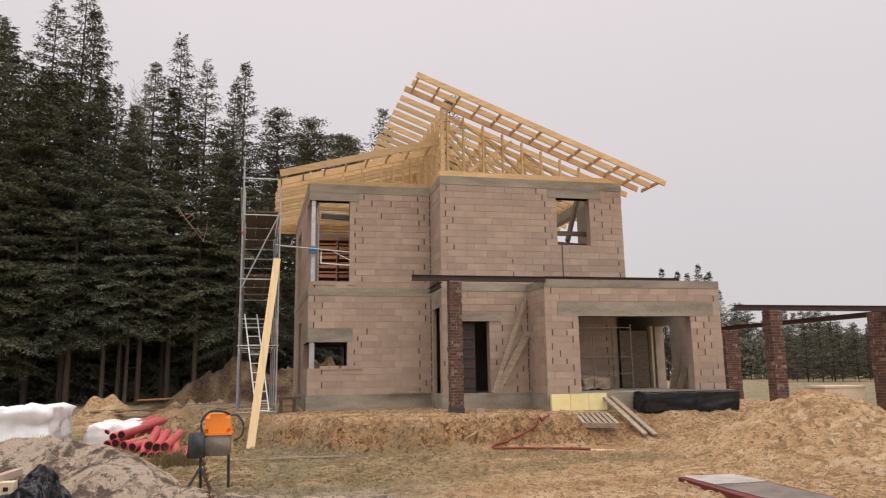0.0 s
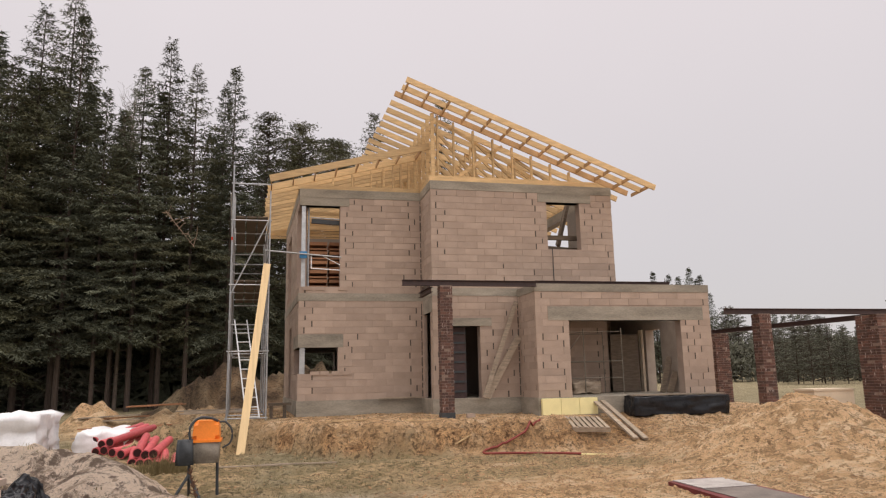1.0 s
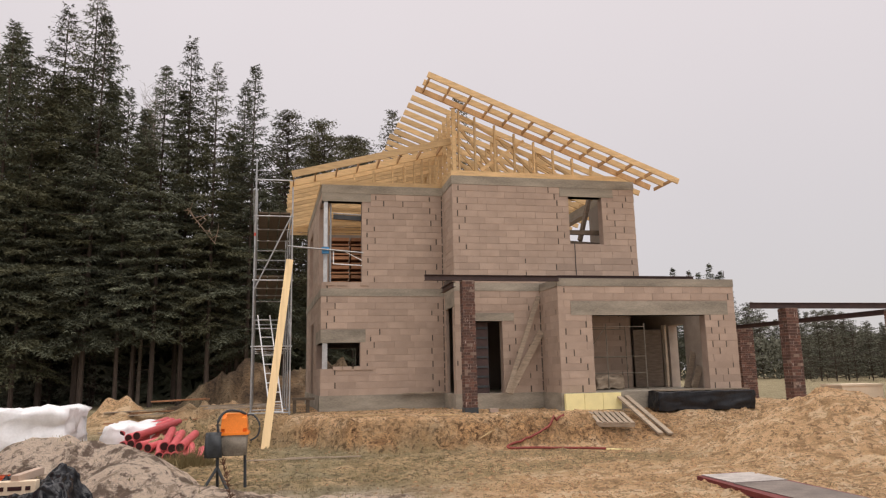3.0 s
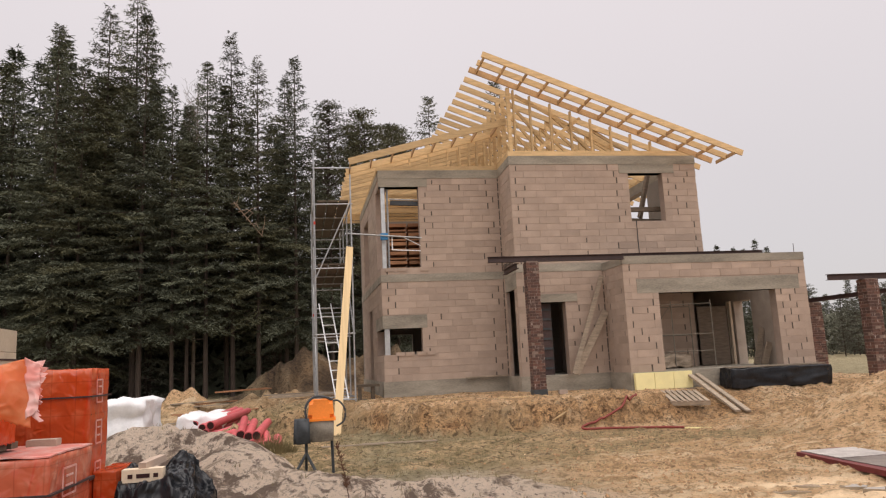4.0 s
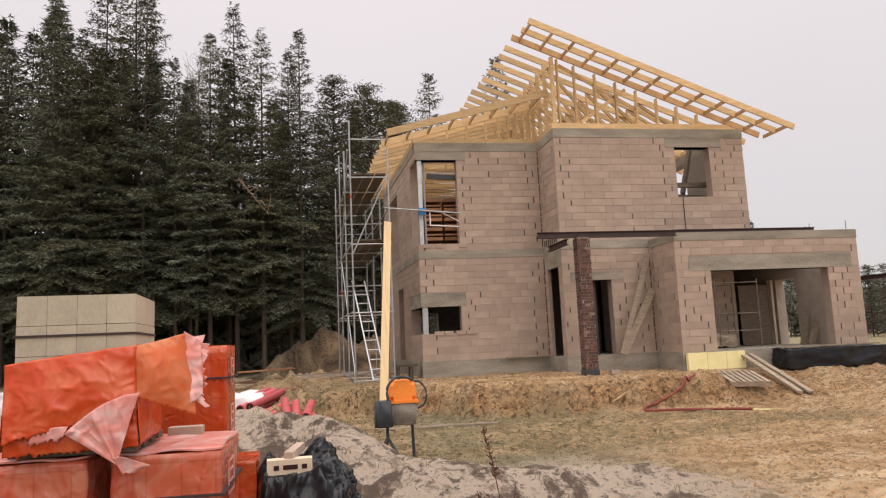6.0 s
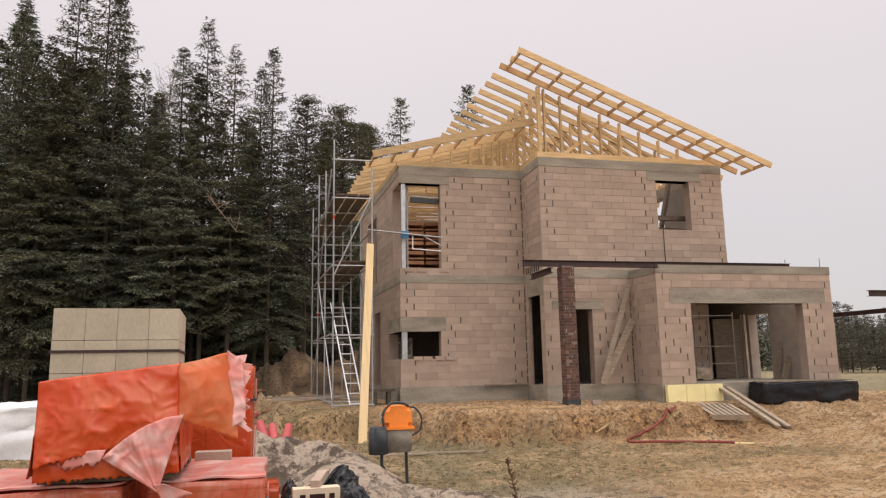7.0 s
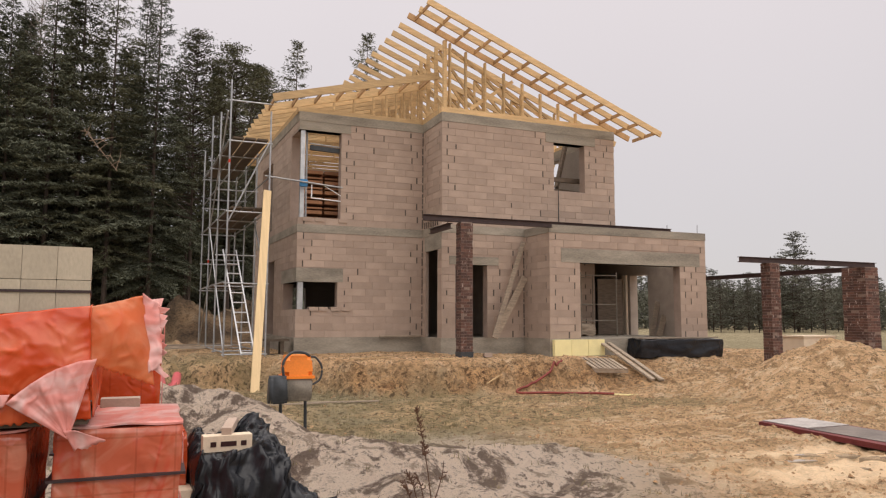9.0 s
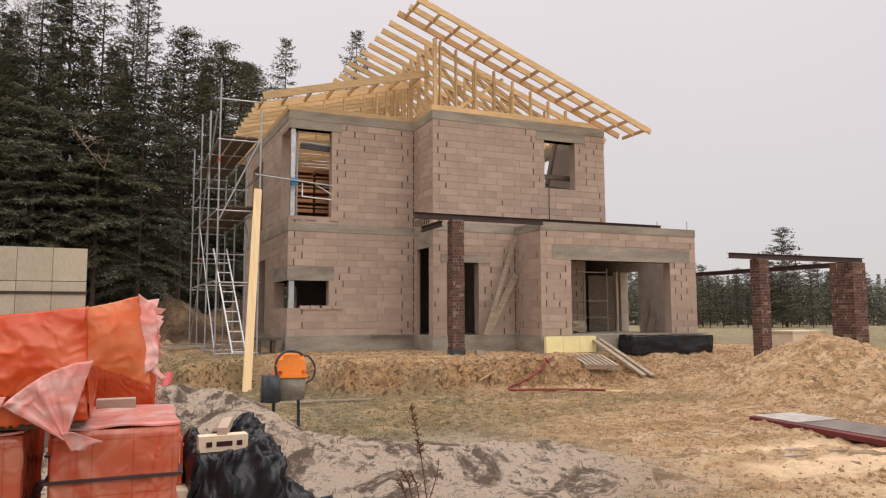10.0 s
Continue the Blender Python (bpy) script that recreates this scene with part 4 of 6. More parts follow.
bays = (20.92, 22.9, 24.9, 26.9)
for i, y in enumerate(bays):
    xa, xb = sc_x(-1.43, y), sc_x(-0.37, y)
    ta, tb = (7.86, 7.5, 7.9, 7.2)[i], (7.1, 6.6, 6.7, 6.6)[i]
    pole("standard", (xa, y, 0.4), (xa, y, ta))
    pole("standard", (xb, y, 0.4), (xb, y, tb))
    for z in (0.55, 2.4, 4.3, 6.2) + ((7.3,) if i == 0 else (5.2, 3.3)):
        pole("ledger", (xa - 0.05, y, z), (xb + 0.05, y, z), 0.02)
    for z in (1.4, 3.2, 5.6):
        bm = bmesh.new()
        tube(bm, [(xa, y, z), (xa, y, z + 0.09)], 0.028, 8)
        part("tape_mark", bm, REDTIP if (i, z) in ((0, 5.6), (2, 3.2)) else GALV, scaffold)
for a, b in zip(bays, bays[1:]):
    for x in (-1.43, -0.37):
        for z in (0.6, 2.45, 4.35, 5.3, 6.25):
            pole("ledger", (sc_x(x, a), a, z), (sc_x(x, b), b, z), 0.02)
    for z in (2.5, 4.42, 6.3):
        bm = bmesh.new()
        for k in range(3):
            x = -1.36 + 0.32 * k
            beam(bm, (sc_x(x + 0.15, a), a, z), (sc_x(x + 0.15, b), b, z), 0.28, 0.045)
        if z > 4 or a > 22:
            part("deck_board", bm, DARKWOOD, scaffold, "grey weathered deck boards")
        else:
            bm.free()
for p, q in (((-1.43, 20.92, 4.0), (-0.37, 20.92, 6.3)), ((-1.43, 20.94, 0.6), (-1.6, 24.9, 4.3)), ((-1.6, 24.9, 4.3), (-1.5, 20.94, 7.0)), ((-1.7, 26.9, 0.6), (-1.5, 22.9, 4.2)), ((-0.37, 20.94, 2.4), (-0.5, 22.9, 4.3))):
    pole("brace", p, q, 0.02)
pole("tie_tube", (-0.5, 20.95, 5.32), (1.75, 21.35, 5.22))
bm = bmesh.new()
box(bm, 0.5, 21.2, 5.16, 0.72, 21.3, 5.36)
bmesh.ops.bevel(bm, geom=bm.edges, offset=0.03, segments=2)
part("coupler", bm, BLUE, scaffold, "blue clamp on the tie tube")
pole("guard_rail", (0.85, 21.3, 4.86), (1.72, 21.45, 4.84), 0.018, WHITEFILM)
pole("guard_rail", (0.85, 21.3, 4.86), (0.85, 21.3, 5.24), 0.018, WHITEFILM)
pole("guard_rail", (1.2, 21.32, 5.24), (1.72, 21.45, 5.0), 0.014, WHITEFILM)
bm = bmesh.new()
beam(bm, (0.86, 21.7, 6.4), (1.74, 21.7, 6.36), 0.1, 0.14)
part("lattice_beam", bm, DARKPLASTIC, scaffold, "dark lattice beam across the corner window")
pole("ledger", (0.84, 21.64, 6.5), (1.74, 21.64, 6.46), 0.022)
pole("adjustable_prop", (0.78, 21.75, 4.14), (0.78, 21.75, 6.9), 0.03)

bm = bmesh.new()
beam(bm, (-0.93, 18.5, height(-0.93, 18.5) - 0.03), (-0.43, 20.86, 4.9), 0.2, 0.05, up=(0.1, -1, 0))
tagged(part("plank", bm, PLANKWOOD), "long fresh yellow plank leaning against the scaffold", "plank")

ladder = thing("ladder", "leaning aluminium ladder at the scaffold", "ladder", (-0.64, 22.1, 0.45))
la, lb = Vector((-0.72, 21.5, 0.42)), Vector((-1.2, 22.6, 3.42))
side = Vector((0.18, 0.02, 0))
for s in (-1, 1):
    bm = bmesh.new()
    beam(bm, la + s * side, lb + s * side, 0.035, 0.07, up=(0, -1, 0))
    part("stile", bm, ALU, ladder)
for k in range(11):
    c = la.lerp(lb, (k + 0.5) / 11)
    bm = bmesh.new()
    tube(bm, [c - side, c + side], 0.018, 8)
    part("rung", bm, ALU, ladder)

# ---- things round the house ----
insulation = thing("insulation_boards", "pale yellow insulation boards leaning on the plinth", "insulation", (7.7, 18.38, 0.5))
for k in range(3):
    bm = bmesh.new()
    box(bm, 6.88 + 0.535 * k, 18.3, 0.5, 6.88 + 0.535 * k + 0.525, 18.42, 0.94)
    bmesh.ops.bevel(bm, geom=bm.edges, offset=0.012, segments=1)
    part("board", bm, YELLOW, insulation)
bm = bmesh.new()
beam(bm, (6.9, 18.3, 0.46), (8.5, 18.3, 0.46), 0.2, 0.06)
part("base_board", bm, OLDWOOD, insulation)


def crumpled(x0, y0, z0, x1, y1, z1, n=14, amp=0.03, seed=0, sag=0.0):
    """A wrapped box with creased sheeting."""
    bm = bmesh.new()
    box(bm, x0, y0, z0, x1, y1, z1)
    bmesh.ops.subdivide_edges(bm, edges=bm.edges, cuts=n, use_grid_fill=True)
    for v in bm.verts:
        p = v.co * 3.1 + Vector((seed, seed * 1.7, 0))
        q = v.co * 8.3
        w = noise.noise_vector(p) * amp + noise.noise_vector(q) * amp * 0.5
        v.co += w
        v.co.z -= sag * abs(w.x) * 2
    return bm


tarp = thing("covered_stack", "low material stack covered with black sheeting", "covered stack", (10.5, 18.1, 0.5))
part("black_sheet", crumpled(9.3, 17.8, 0.42, 12.2, 18.4, 0.94, 16, 0.045, 3), TARP, tarp, smooth=True)
bm = bmesh.new()
for k in range(2):
    beam(bm, (9.4, 17.95 + 0.3 * k, 0.97), (12.15, 18.0 + 0.3 * k, 0.97), 0.14, 0.03)
part("weight_board", bm, OLDWOOD, tarp)

pallet = thing("pallet", "weathered slatted wooden pallet lying tilted on the sand", "pallet", (7.7, 17.15, 0.3))
pm = Matrix.Translation((7.6, 17.15, 0.36)) @ Euler((radians(13), radians(2), radians(-8))).to_matrix().to_4x4()
for k in range(7):
    bm = bmesh.new()
    x = -0.42 + 0.14 * k
    box(bm, x - 0.045, -0.48, 0.0, x + 0.045, 0.48, 0.022, pm)
    part("slat", bm, OLDWOOD, pallet)
for y in (-0.42, 0.0, 0.42):
    bm = bmesh.new()
    box(bm, -0.48, y - 0.05, -0.1, 0.48, y + 0.05, -0.003, pm)
    part("bearer", bm, OLDWOOD, pallet)

for p, q in (((8.42, 18.3, 0.82), (8.5, 16.3, height(8.5, 16.3) + 0.06)), ((8.64, 18.35, 0.84), (8.74, 16.25, height(8.74, 16.25) + 0.06))):
    bm = bmesh.new()
    beam(bm, p, q, 0.13, 0.05)
    tagged(part("ramp_plank", bm, OLDWOOD), "grey weathered plank leading up to the garage", "plank", "ramp planks")

for a, b, w in (((5.55, 19.3, 0.98), (6.74, 19.75, 3.72), 0.13), ((5.68, 19.5, 0.98), (6.8, 19.78, 2.7), 0.2)):
    bm = bmesh.new()
    beam(bm, a, b, w, 0.04, up=(0, -1, 0))
    tagged(part("leaning_board", bm, OLDWOOD), "long grey-brown board leaning beside the entrance door", "board", "leaning boards")
bm = bmesh.new()
beam(bm, (2.9, 21.3, 0.985), (4.15, 21.3, 1.0), 0.1, 0.04)
tagged(part("ledge_board", bm, OLDWOOD), "pale board lying on the plinth ledge", "board")
bm = bmesh.new()
box(bm, 4.75, 18.2, 0.52, 4.97, 18.32, 0.62)
bmesh.ops.bevel(bm, geom=bm.edges, offset=0.01, segments=1)
tagged(part("loose_brick", bm, BLOCK), "pale brick lying beside the pillar", "brick")

hose_pts = []
for x, y in ((6.3, 17.02), (6.05, 16.88), (5.5, 16.58), (4.95, 16.36), (4.6, 16.18), (4.58, 15.98), (4.95, 15.9), (5.6, 15.7), (6.2, 15.45), (6.6, 15.3)):
    hose_pts.append((x, y, height(x, y) + 0.04))


def curve_through(pts, n=6):
    out, v = [], [Vector(p) for p in pts]
    for i in range(len(v) - 1):
        p0, p1, p2, p3 = v[max(i - 1, 0)], v[i], v[i + 1], v[min(i + 2, len(v) - 1)]
        for k in range(n):
            t = k / n
            out.append(0.5 * (2 * p1 + (p2 - p0) * t + (2 * p0 - 5 * p1 + 4 * p2 - p3) * t * t + (3 * p1 - p0 - 3 * p2 + p3) * t ** 3))
    return out + [v[-1]]


bm = bmesh.new()
line = curve_through(hose_pts)
lift = [height(p.x, p.y) for p in line]
tube(bm, [(p.x, p.y, max(lift[i] + 0.01, sum(lift[max(0, i - 7):i + 8]) / len(lift[max(0, i - 7):i + 8]) + 0.05)) for i, p in enumerate(line)], 0.028, 8)
tagged(part("hose", bm, HOSE, smooth=True), "dark red corrugated hose lying on the sand", "hose")
bm = bmesh.new()
beam(bm, (6.6, 15.3, height(6.6, 15.3) + 0.04), (7.15, 15.15, height(7.15, 15.15) + 0.04), 0.06, 0.03)
tagged(part("batten", bm, YELLOW), "yellow batten lying on the ground", "batten")

panel = thing("formwork_panel", "worn formwork panel with a dark red edge on the ground", "panel", (6.5, 9.3, -0.15))
pc = [Vector((5.95, 10.5, 0)), Vector((7.0, 10.75, 0)), Vector((6.9, 7.4, 0)), Vector((5.75, 7.4, 0))]
PANEL = sum(height(p.x, p.y) for p in pc) / 4 + 0.05
bm = bmesh.new()
lo = [bm.verts.new((p.x, p.y, PANEL - 0.075)) for p in pc]
hi = [bm.verts.new((p.x, p.y, PANEL)) for p in pc]
bm.faces.new(hi)
bm.faces.new(lo[::-1])
for i in range(4):
    bm.faces.new((lo[i], lo[(i + 1) % 4], hi[(i + 1) % 4], hi[i]))
bmesh.ops.bevel(bm, geom=bm.edges, offset=0.006, segments=1)
part("edge_frame", bm, PLYRED, panel, "dark red painted edge")
bm = bmesh.new()
box(bm, 6.0, 7.42, PANEL + 0.004, 6.86, 9.6, PANEL + 0.010)
part("face_sheet", bm, PLYDARK, panel, "dark worn sheet")
bm = bmesh.new()
box(bm, 6.03, 9.65, PANEL + 0.004, 6.92, 10.5, PANEL + 0.016)
part("face_sheet", bm, PLYTOP, panel, "pale grey sheet")

for x, y, a, l in ((4.15, 16.5, 6, 0.35), (1.6, 17.9, 20, 1.1), (0.4, 15.9, -12, 1.6), (3.4, 17.7, 5, 0.8), (6.45, 16.1, 8, 0.25), (-0.6, 15.8, -5, 1.3)):
    d = Vector((math.cos(radians(a)), math.sin(radians(a)), 0)) * l / 2
    bm = bmesh.new()
    beam(bm, (x - d.x, y - d.y, height(x - d.x, y - d.y) + 0.03), (x + d.x, y + d.y, height(x + d.x, y + d.y) + 0.03), 0.05, 0.025)
    tagged(part("wood_strip", bm, TIMBER if l < 1.2 else OLDWOOD), "pale wooden strip lying on the sand bank", "wood strip", "wood strips")

# stack of slats and clutter inside the upper corner room and garage
stack = thing("slat_stack", "stack of reddish wooden pallets in the upper room", "pallet stack", (1.2, 22.7, SLAB1))
for k in range(12):
    for j in range(2):
        bm = bmesh.new()
        z = SLAB1 + 0.15 * k
        box(bm, 0.85 + 0.62 * j, 22.4, z, 1.4 + 0.62 * j, 23.3, z + 0.05 + 0.05 * (k % 2))
        part("slat", bm, BATTEN, stack)
inner_scaffold = thing("inner_scaffold", "thin tube scaffold frame inside the garage", "scaffold", (9.4, 21, FLOOR))
for x, y in ((7.95, 20.5), (9.1, 20.4), (10.27, 20.2), (7.95, 21.6), (9.1, 21.6), (10.27, 21.5)):
    pole("standard", (x, y, FLOOR), (x, y, 2.95), 0.017, MIXGREY, parent=inner_scaffold)
for z in (1.45, 1.95, 2.85):
    for (ax, ay), (bx, by) in (((7.95, 20.5), (9.1, 20.4)), ((9.1, 20.4), (10.27, 20.2)), ((7.95, 21.6), (10.27, 21.5))):
        pole("ledger", (ax, ay, z), (bx, by, z), 0.013, MIXGREY, parent=inner_scaffold)
pole("brace", (7.95, 20.5, 1.45), (9.1, 20.4, 2.85), 0.012, MIXGREY, parent=inner_scaffold)
bm = bmesh.new()
box(bm, 10.75, 21.9, FLOOR + 0.02, 11.75, 21.94, 2.85)
tagged(part("brown_board", bm, LEANWOOD), "large brown board standing in the garage", "board")
for a, b, w in (((11.5, 20.1, FLOOR), (11.93, 20.3, 2.05), 0.18), ((11.62, 19.9, FLOOR), (11.94, 20.0, 1.6), 0.2)):
    bm = bmesh.new()
    beam(bm, a, b, w, 0.04, up=(0, -1, 0))
    tagged(part("leaning_board", bm, OLDWOOD), "grey board leaning inside the garage", "board", "garage boards")
bm = crumpled(8.7, 20.4, FLOOR, 9.6, 21.1, 1.35, 8, 0.12, 9)
tagged(part("rubble_bag", bm, OLDWOOD, smooth=True), "crumpled dusty bag on the garage floor", "bag")
door = thing("dark_door", "dark slatted door leaf inside the entrance", "door", (5.2, 20.3, FLOOR))
bm = bmesh.new()
box(bm, X1 + 0.44, 20.24, FLOOR, X1 + 1.05, 20.28, 3.0)
part("leaf", bm, STEEL, door)
for k in range(7):
    bm = bmesh.new()
    beam(bm, (X1 + 0.45, 20.22, 1.15 + 0.28 * k), (X1 + 1.05, 20.22, 1.15 + 0.28 * k), 0.03, 0.06)
    part("cross_bar", bm, DARKPLASTIC, door)

for k in range(5):
    bm = bmesh.new()
    beam(bm, (7.7 + 0.05 * k, 20.75 + 0.12 * k, 5.25 + 0.06 * k), (9.6, 20.7 + 0.14 * k, 5.3 + 0.07 * k), 0.14, 0.05)
    tagged(part("stored_board", bm, DARKWOOD), "dark board stored behind the upper window", "board", "boards in the upper room")
for a, b in (((8.75, 21.2, 5.7), (9.3, 21.5, 7.25)), ((7.4, 20.7, 5.86), (9.7, 20.7, 5.86)), ((7.5, 20.9, 5.6), (9.6, 21.0, 5.5))):
    bm = bmesh.new()
    beam(bm, a, b, 0.1, 0.14)
    tagged(part("prop_timber", bm, LEANWOOD), "grey timber prop standing in the upper room", "timber", "upper room props")

for k, (x, y, a) in enumerate(((-2.0, 24.6, 8), (-1.9, 24.9, 4), (-2.2, 25.2, 12))):
    d = Vector((math.cos(radians(a)), math.sin(radians(a)), 0)) * 1.1
    bm = bmesh.new()
    z = max(height(x - d.x, y - d.y), height(x + d.x, y + d.y)) + 0.04 + 0.03 * k
    beam(bm, (x - d.x, y - d.y, z), (x + d.x, y + d.y, z), 0.2, 0.04)
    tagged(part("site_board", bm, OLDWOOD), "pale board lying beside the scaffold foot", "board", "boards by the scaffold")
bm = bmesh.new()
box(bm, -0.3, 21.35, 0.42, 0.3, 21.75, 0.50)
box(bm, -0.28, 21.38, 0.50, -0.18, 21.7, 0.86)
box(bm, 0.1, 21.38, 0.50, 0.2, 21.7, 0.86)
box(bm, -0.32, 21.33, 0.86, 0.34, 21.77, 0.93)
tagged(part("trestle", bm, DARKWOOD), "dark low timber trestle at the house corner", "trestle")

# ---- concrete mixer ----
mixer = thing("concrete_mixer", "orange and grey concrete mixer on a tube stand", "concrete mixer", (-1.1, 12.15, -0.1))


def rounded_box(x0, y0, z0, x1, y1, z1, r=0.05, seg=3, taper=0.0):
    bm = bmesh.new()
    vs = box(bm, x0, y0, z0, x1, y1, z1)
    if taper:
        cx, cy = (x0 + x1) / 2, (y0 + y1) / 2
        for v in vs:
            if v.co.z > (z0 + z1) / 2:
                v.co.x, v.co.y = cx + (v.co.x - cx) * (1 - taper), cy + (v.co.y - cy) * (1 - taper)
    bmesh.ops.bevel(bm, geom=bm.edges, offset=r, segments=seg)
    return bm


part("drum_top", rounded_box(-1.25, 11.98, 0.82, -0.83, 12.36, 1.12, 0.07, 4, 0.14), MIXORANGE, mixer, "bright orange drum hood")
part("drum_rim", rounded_box(-1.27, 11.96, 0.79, -0.81, 12.38, 0.83, 0.015, 2), MIXORANGE, mixer)
part("drum_bottom", rounded_box(-1.23, 11.99, 0.47, -0.85, 12.35, 0.80, 0.05, 3, -0.06), MIXGREY, mixer, "cement stained lower drum", True)
part("motor_box", rounded_box(-1.47, 11.86, 0.46, -1.21, 12.1, 0.84, 0.05, 3, 0.12), DARKPLASTIC, mixer, "dark grey motor housing", True)
bm = bmesh.new()
tube(bm, curve_through([(-1.24, 11.95, 0.72), (-1.28, 11.93, 1.0), (-1.16, 11.95, 1.16), (-0.98, 12.0, 1.16), (-0.86, 12.1, 1.1)]), 0.02, 8)
part("cable", bm, DARKPLASTIC, mixer, smooth=True)
bm = bmesh.new()
tube(bm, curve_through([(-0.88, 12.2, 1.08), (-0.76, 12.22, 1.08), (-0.66, 12.22, 0.94), (-0.68, 12.22, 0.76), (-0.8, 12.22, 0.68)]), 0.015, 8)
part("hand_wheel", bm, DARKPLASTIC, mixer, smooth=True)
for p, q in (((-1.28, 12.05, 0.5), (-1.28, 12.05, 0.26)), ((-1.28, 12.05, 0.3), (-1.52, 11.9, -0.1)), ((-1.28, 12.05, 0.3), (-1.06, 11.85, -0.1)), ((-1.28, 12.05, 0.3), (-1.3, 12.4, -0.1)), ((-0.88, 12.3, 0.5), (-0.86, 12.32, -0.24))):
    bm = bmesh.new()
    tube(bm, [p, q], 0.024, 8)
    part("leg", bm, DARKPLASTIC, mixer)

mixer.location.x -= 0.13
mixer.location.z -= 0.15

# ---- pipes, sheeted heap and timber heap ----
r = random.Random(8)


def drain_pipe(x, y, up, angle, length):
    z = height(x, y) + 0.1 + up
    p = thing("drain_pipe", "red plastic drain pipe lying in a loose pile", "pipe", (x, y, z), "red pipes")
    d = Vector((math.sin(radians(angle)), math.cos(radians(angle)), 0.10 + r.uniform(-0.03, 0.03)))
    bm = bmesh.new()
    a = Vector((x, y, z))
    tube(bm, [a, a + 0.12 * d], 0.108, 16)
    tube(bm, [a + 0.12 * d, a + length * d], 0.094, 16)
    part("tube", bm, REDPIPE, p)
    # dark disc on the closed tube end, painted shade in place of a hollow
    bm = bmesh.new()
    tube(bm, [a - 0.006 * d, a - 0.002 * d], 0.088, 16)
    part("bore", bm, PIPEIN, p)


for k in range(8):
    row, col = divmod(k, 5)
    drain_pipe(-4.75 + 0.27 * col + 0.13 * row, 20.2 - 0.38 * col, 0.03 + 0.19 * row, 20 + r.uniform(-4, 4), 2.3)
for k in range(9):
    row, col = divmod(k, 6)
    drain_pipe(-3.2 + 0.2 * col + 0.1 * row, 17.5 - 0.22 * col, -0.06 + 0.17 * row, -2 + r.uniform(-7, 7), 2.0 - 0.18 * col)
bm = crumpled(-9.2, 18.2, -0.25, -5.45, 20.3, 0.86, 12, 0.14, 4)
tagged(part("white_tarpaulin", bm, WHITEFILM, smooth=True), "building stack covered with white film", "covered stack")
bm = crumpled(-5.1, 20.2, -0.2, -3.9, 22.6, 0.35, 8, 0.12, 6)
tagged(part("white_sheet", bm, WHITEFILM, smooth=True), "crumpled white sheet beside the red pipes", "sheet")
for k in range(14):
    x, y = -5.9 + r.uniform(0, 2.4), 26.6 + r.uniform(-0.8, 0.8)
    z = height(x, y) + 0.06 + 0.05 * (k % 6)
    a = r.uniform(-0.5, 0.5)
    bm = bmesh.new()
    beam(bm, (x - math.cos(a), y - math.sin(a), z), (x + math.cos(a), y + math.sin(a), z + r.uniform(-0.05, 0.12)), 0.14, 0.04)
    tagged(part("scrap_board", bm, BATTEN if k % 3 else OLDWOOD), "weathered board in a heap of scrap timber", "board", "scrap timber")

# ---- wrapped block pallets in the foreground ----
def wrapped_pallet(x0, y0, z0, x1, y1, z1, label, seed, straps, mat=WRAP, top=None):
    p = thing("wrapped_pallet", label, "wrapped pallet", ((x0 + x1) / 2, (y0 + y1) / 2, z0), "wrapped pallets")
    wrap = crumpled(x0, y0, z0, x1, y1, z1, 30, 0.010, seed)
    for v in wrap.verts:
        q = v.co * 6.0 + Vector((seed * 3.0, 0, 0))
        v.co += Vector((noise.noise(q * 1.3 + Vector((9, 0, 0))), -1, 0.3)) * 0.010 * (1 - abs(noise.noise(q))) ** 4
    part("wrap", wrap, mat, p, smooth=True)
    for k in range(3):
        z = z1 - 0.2 - 0.36 * k
        if z < z0 + 0.25 or x1 < -3.4:
            continue
        for a, b in (((0.25, -0.1), (0.55, -0.1)), ((0.25, 0.1), (0.55, 0.1)), ((0.25, -0.1), (0.25, 0.1)), ((0.55, -0.1), (0.55, 0.1)), ((0.32, 0.04), (0.48, 0.04)), ((0.32, -0.03), (0.48, -0.03))):
            mark = bmesh.new()
            beam(mark, (x1 + 0.018, y0 + a[0] * (y1 - y0), z + a[1]), (x1 + 0.018, y0 + b[0] * (y1 - y0), z + b[1]), 0.014, 0.006, (1, 0, 0))
            part("printed_bar", mark, PALEWRAP, p)
    for z in straps:
        bm = bmesh.new()
        box(bm, x0 - 0.024, y0 - 0.026, z, x1 + 0.026, y1 + 0.024, z + 0.014)
        part("strap", bm, STRAP, p)
    if top:
        bm = bmesh.new()
        box(bm, x0 + 0.0, y0 + 0.0, z1 + 0.0, x1 - 0.0, y1 - 0.0, z1 + 0.012)
        bmesh.ops.subdivide_edges(bm, edges=bm.edges, cuts=14, use_grid_fill=True)
        for v in bm.verts:
            v.co += noise.noise_vector(v.co * 5 + Vector((seed, 0, 0))) * 0.014 + Vector((0, 0, 0.012))
        part("top_sheet", bm, top, p, "faded pinkish top film", True)
    return p


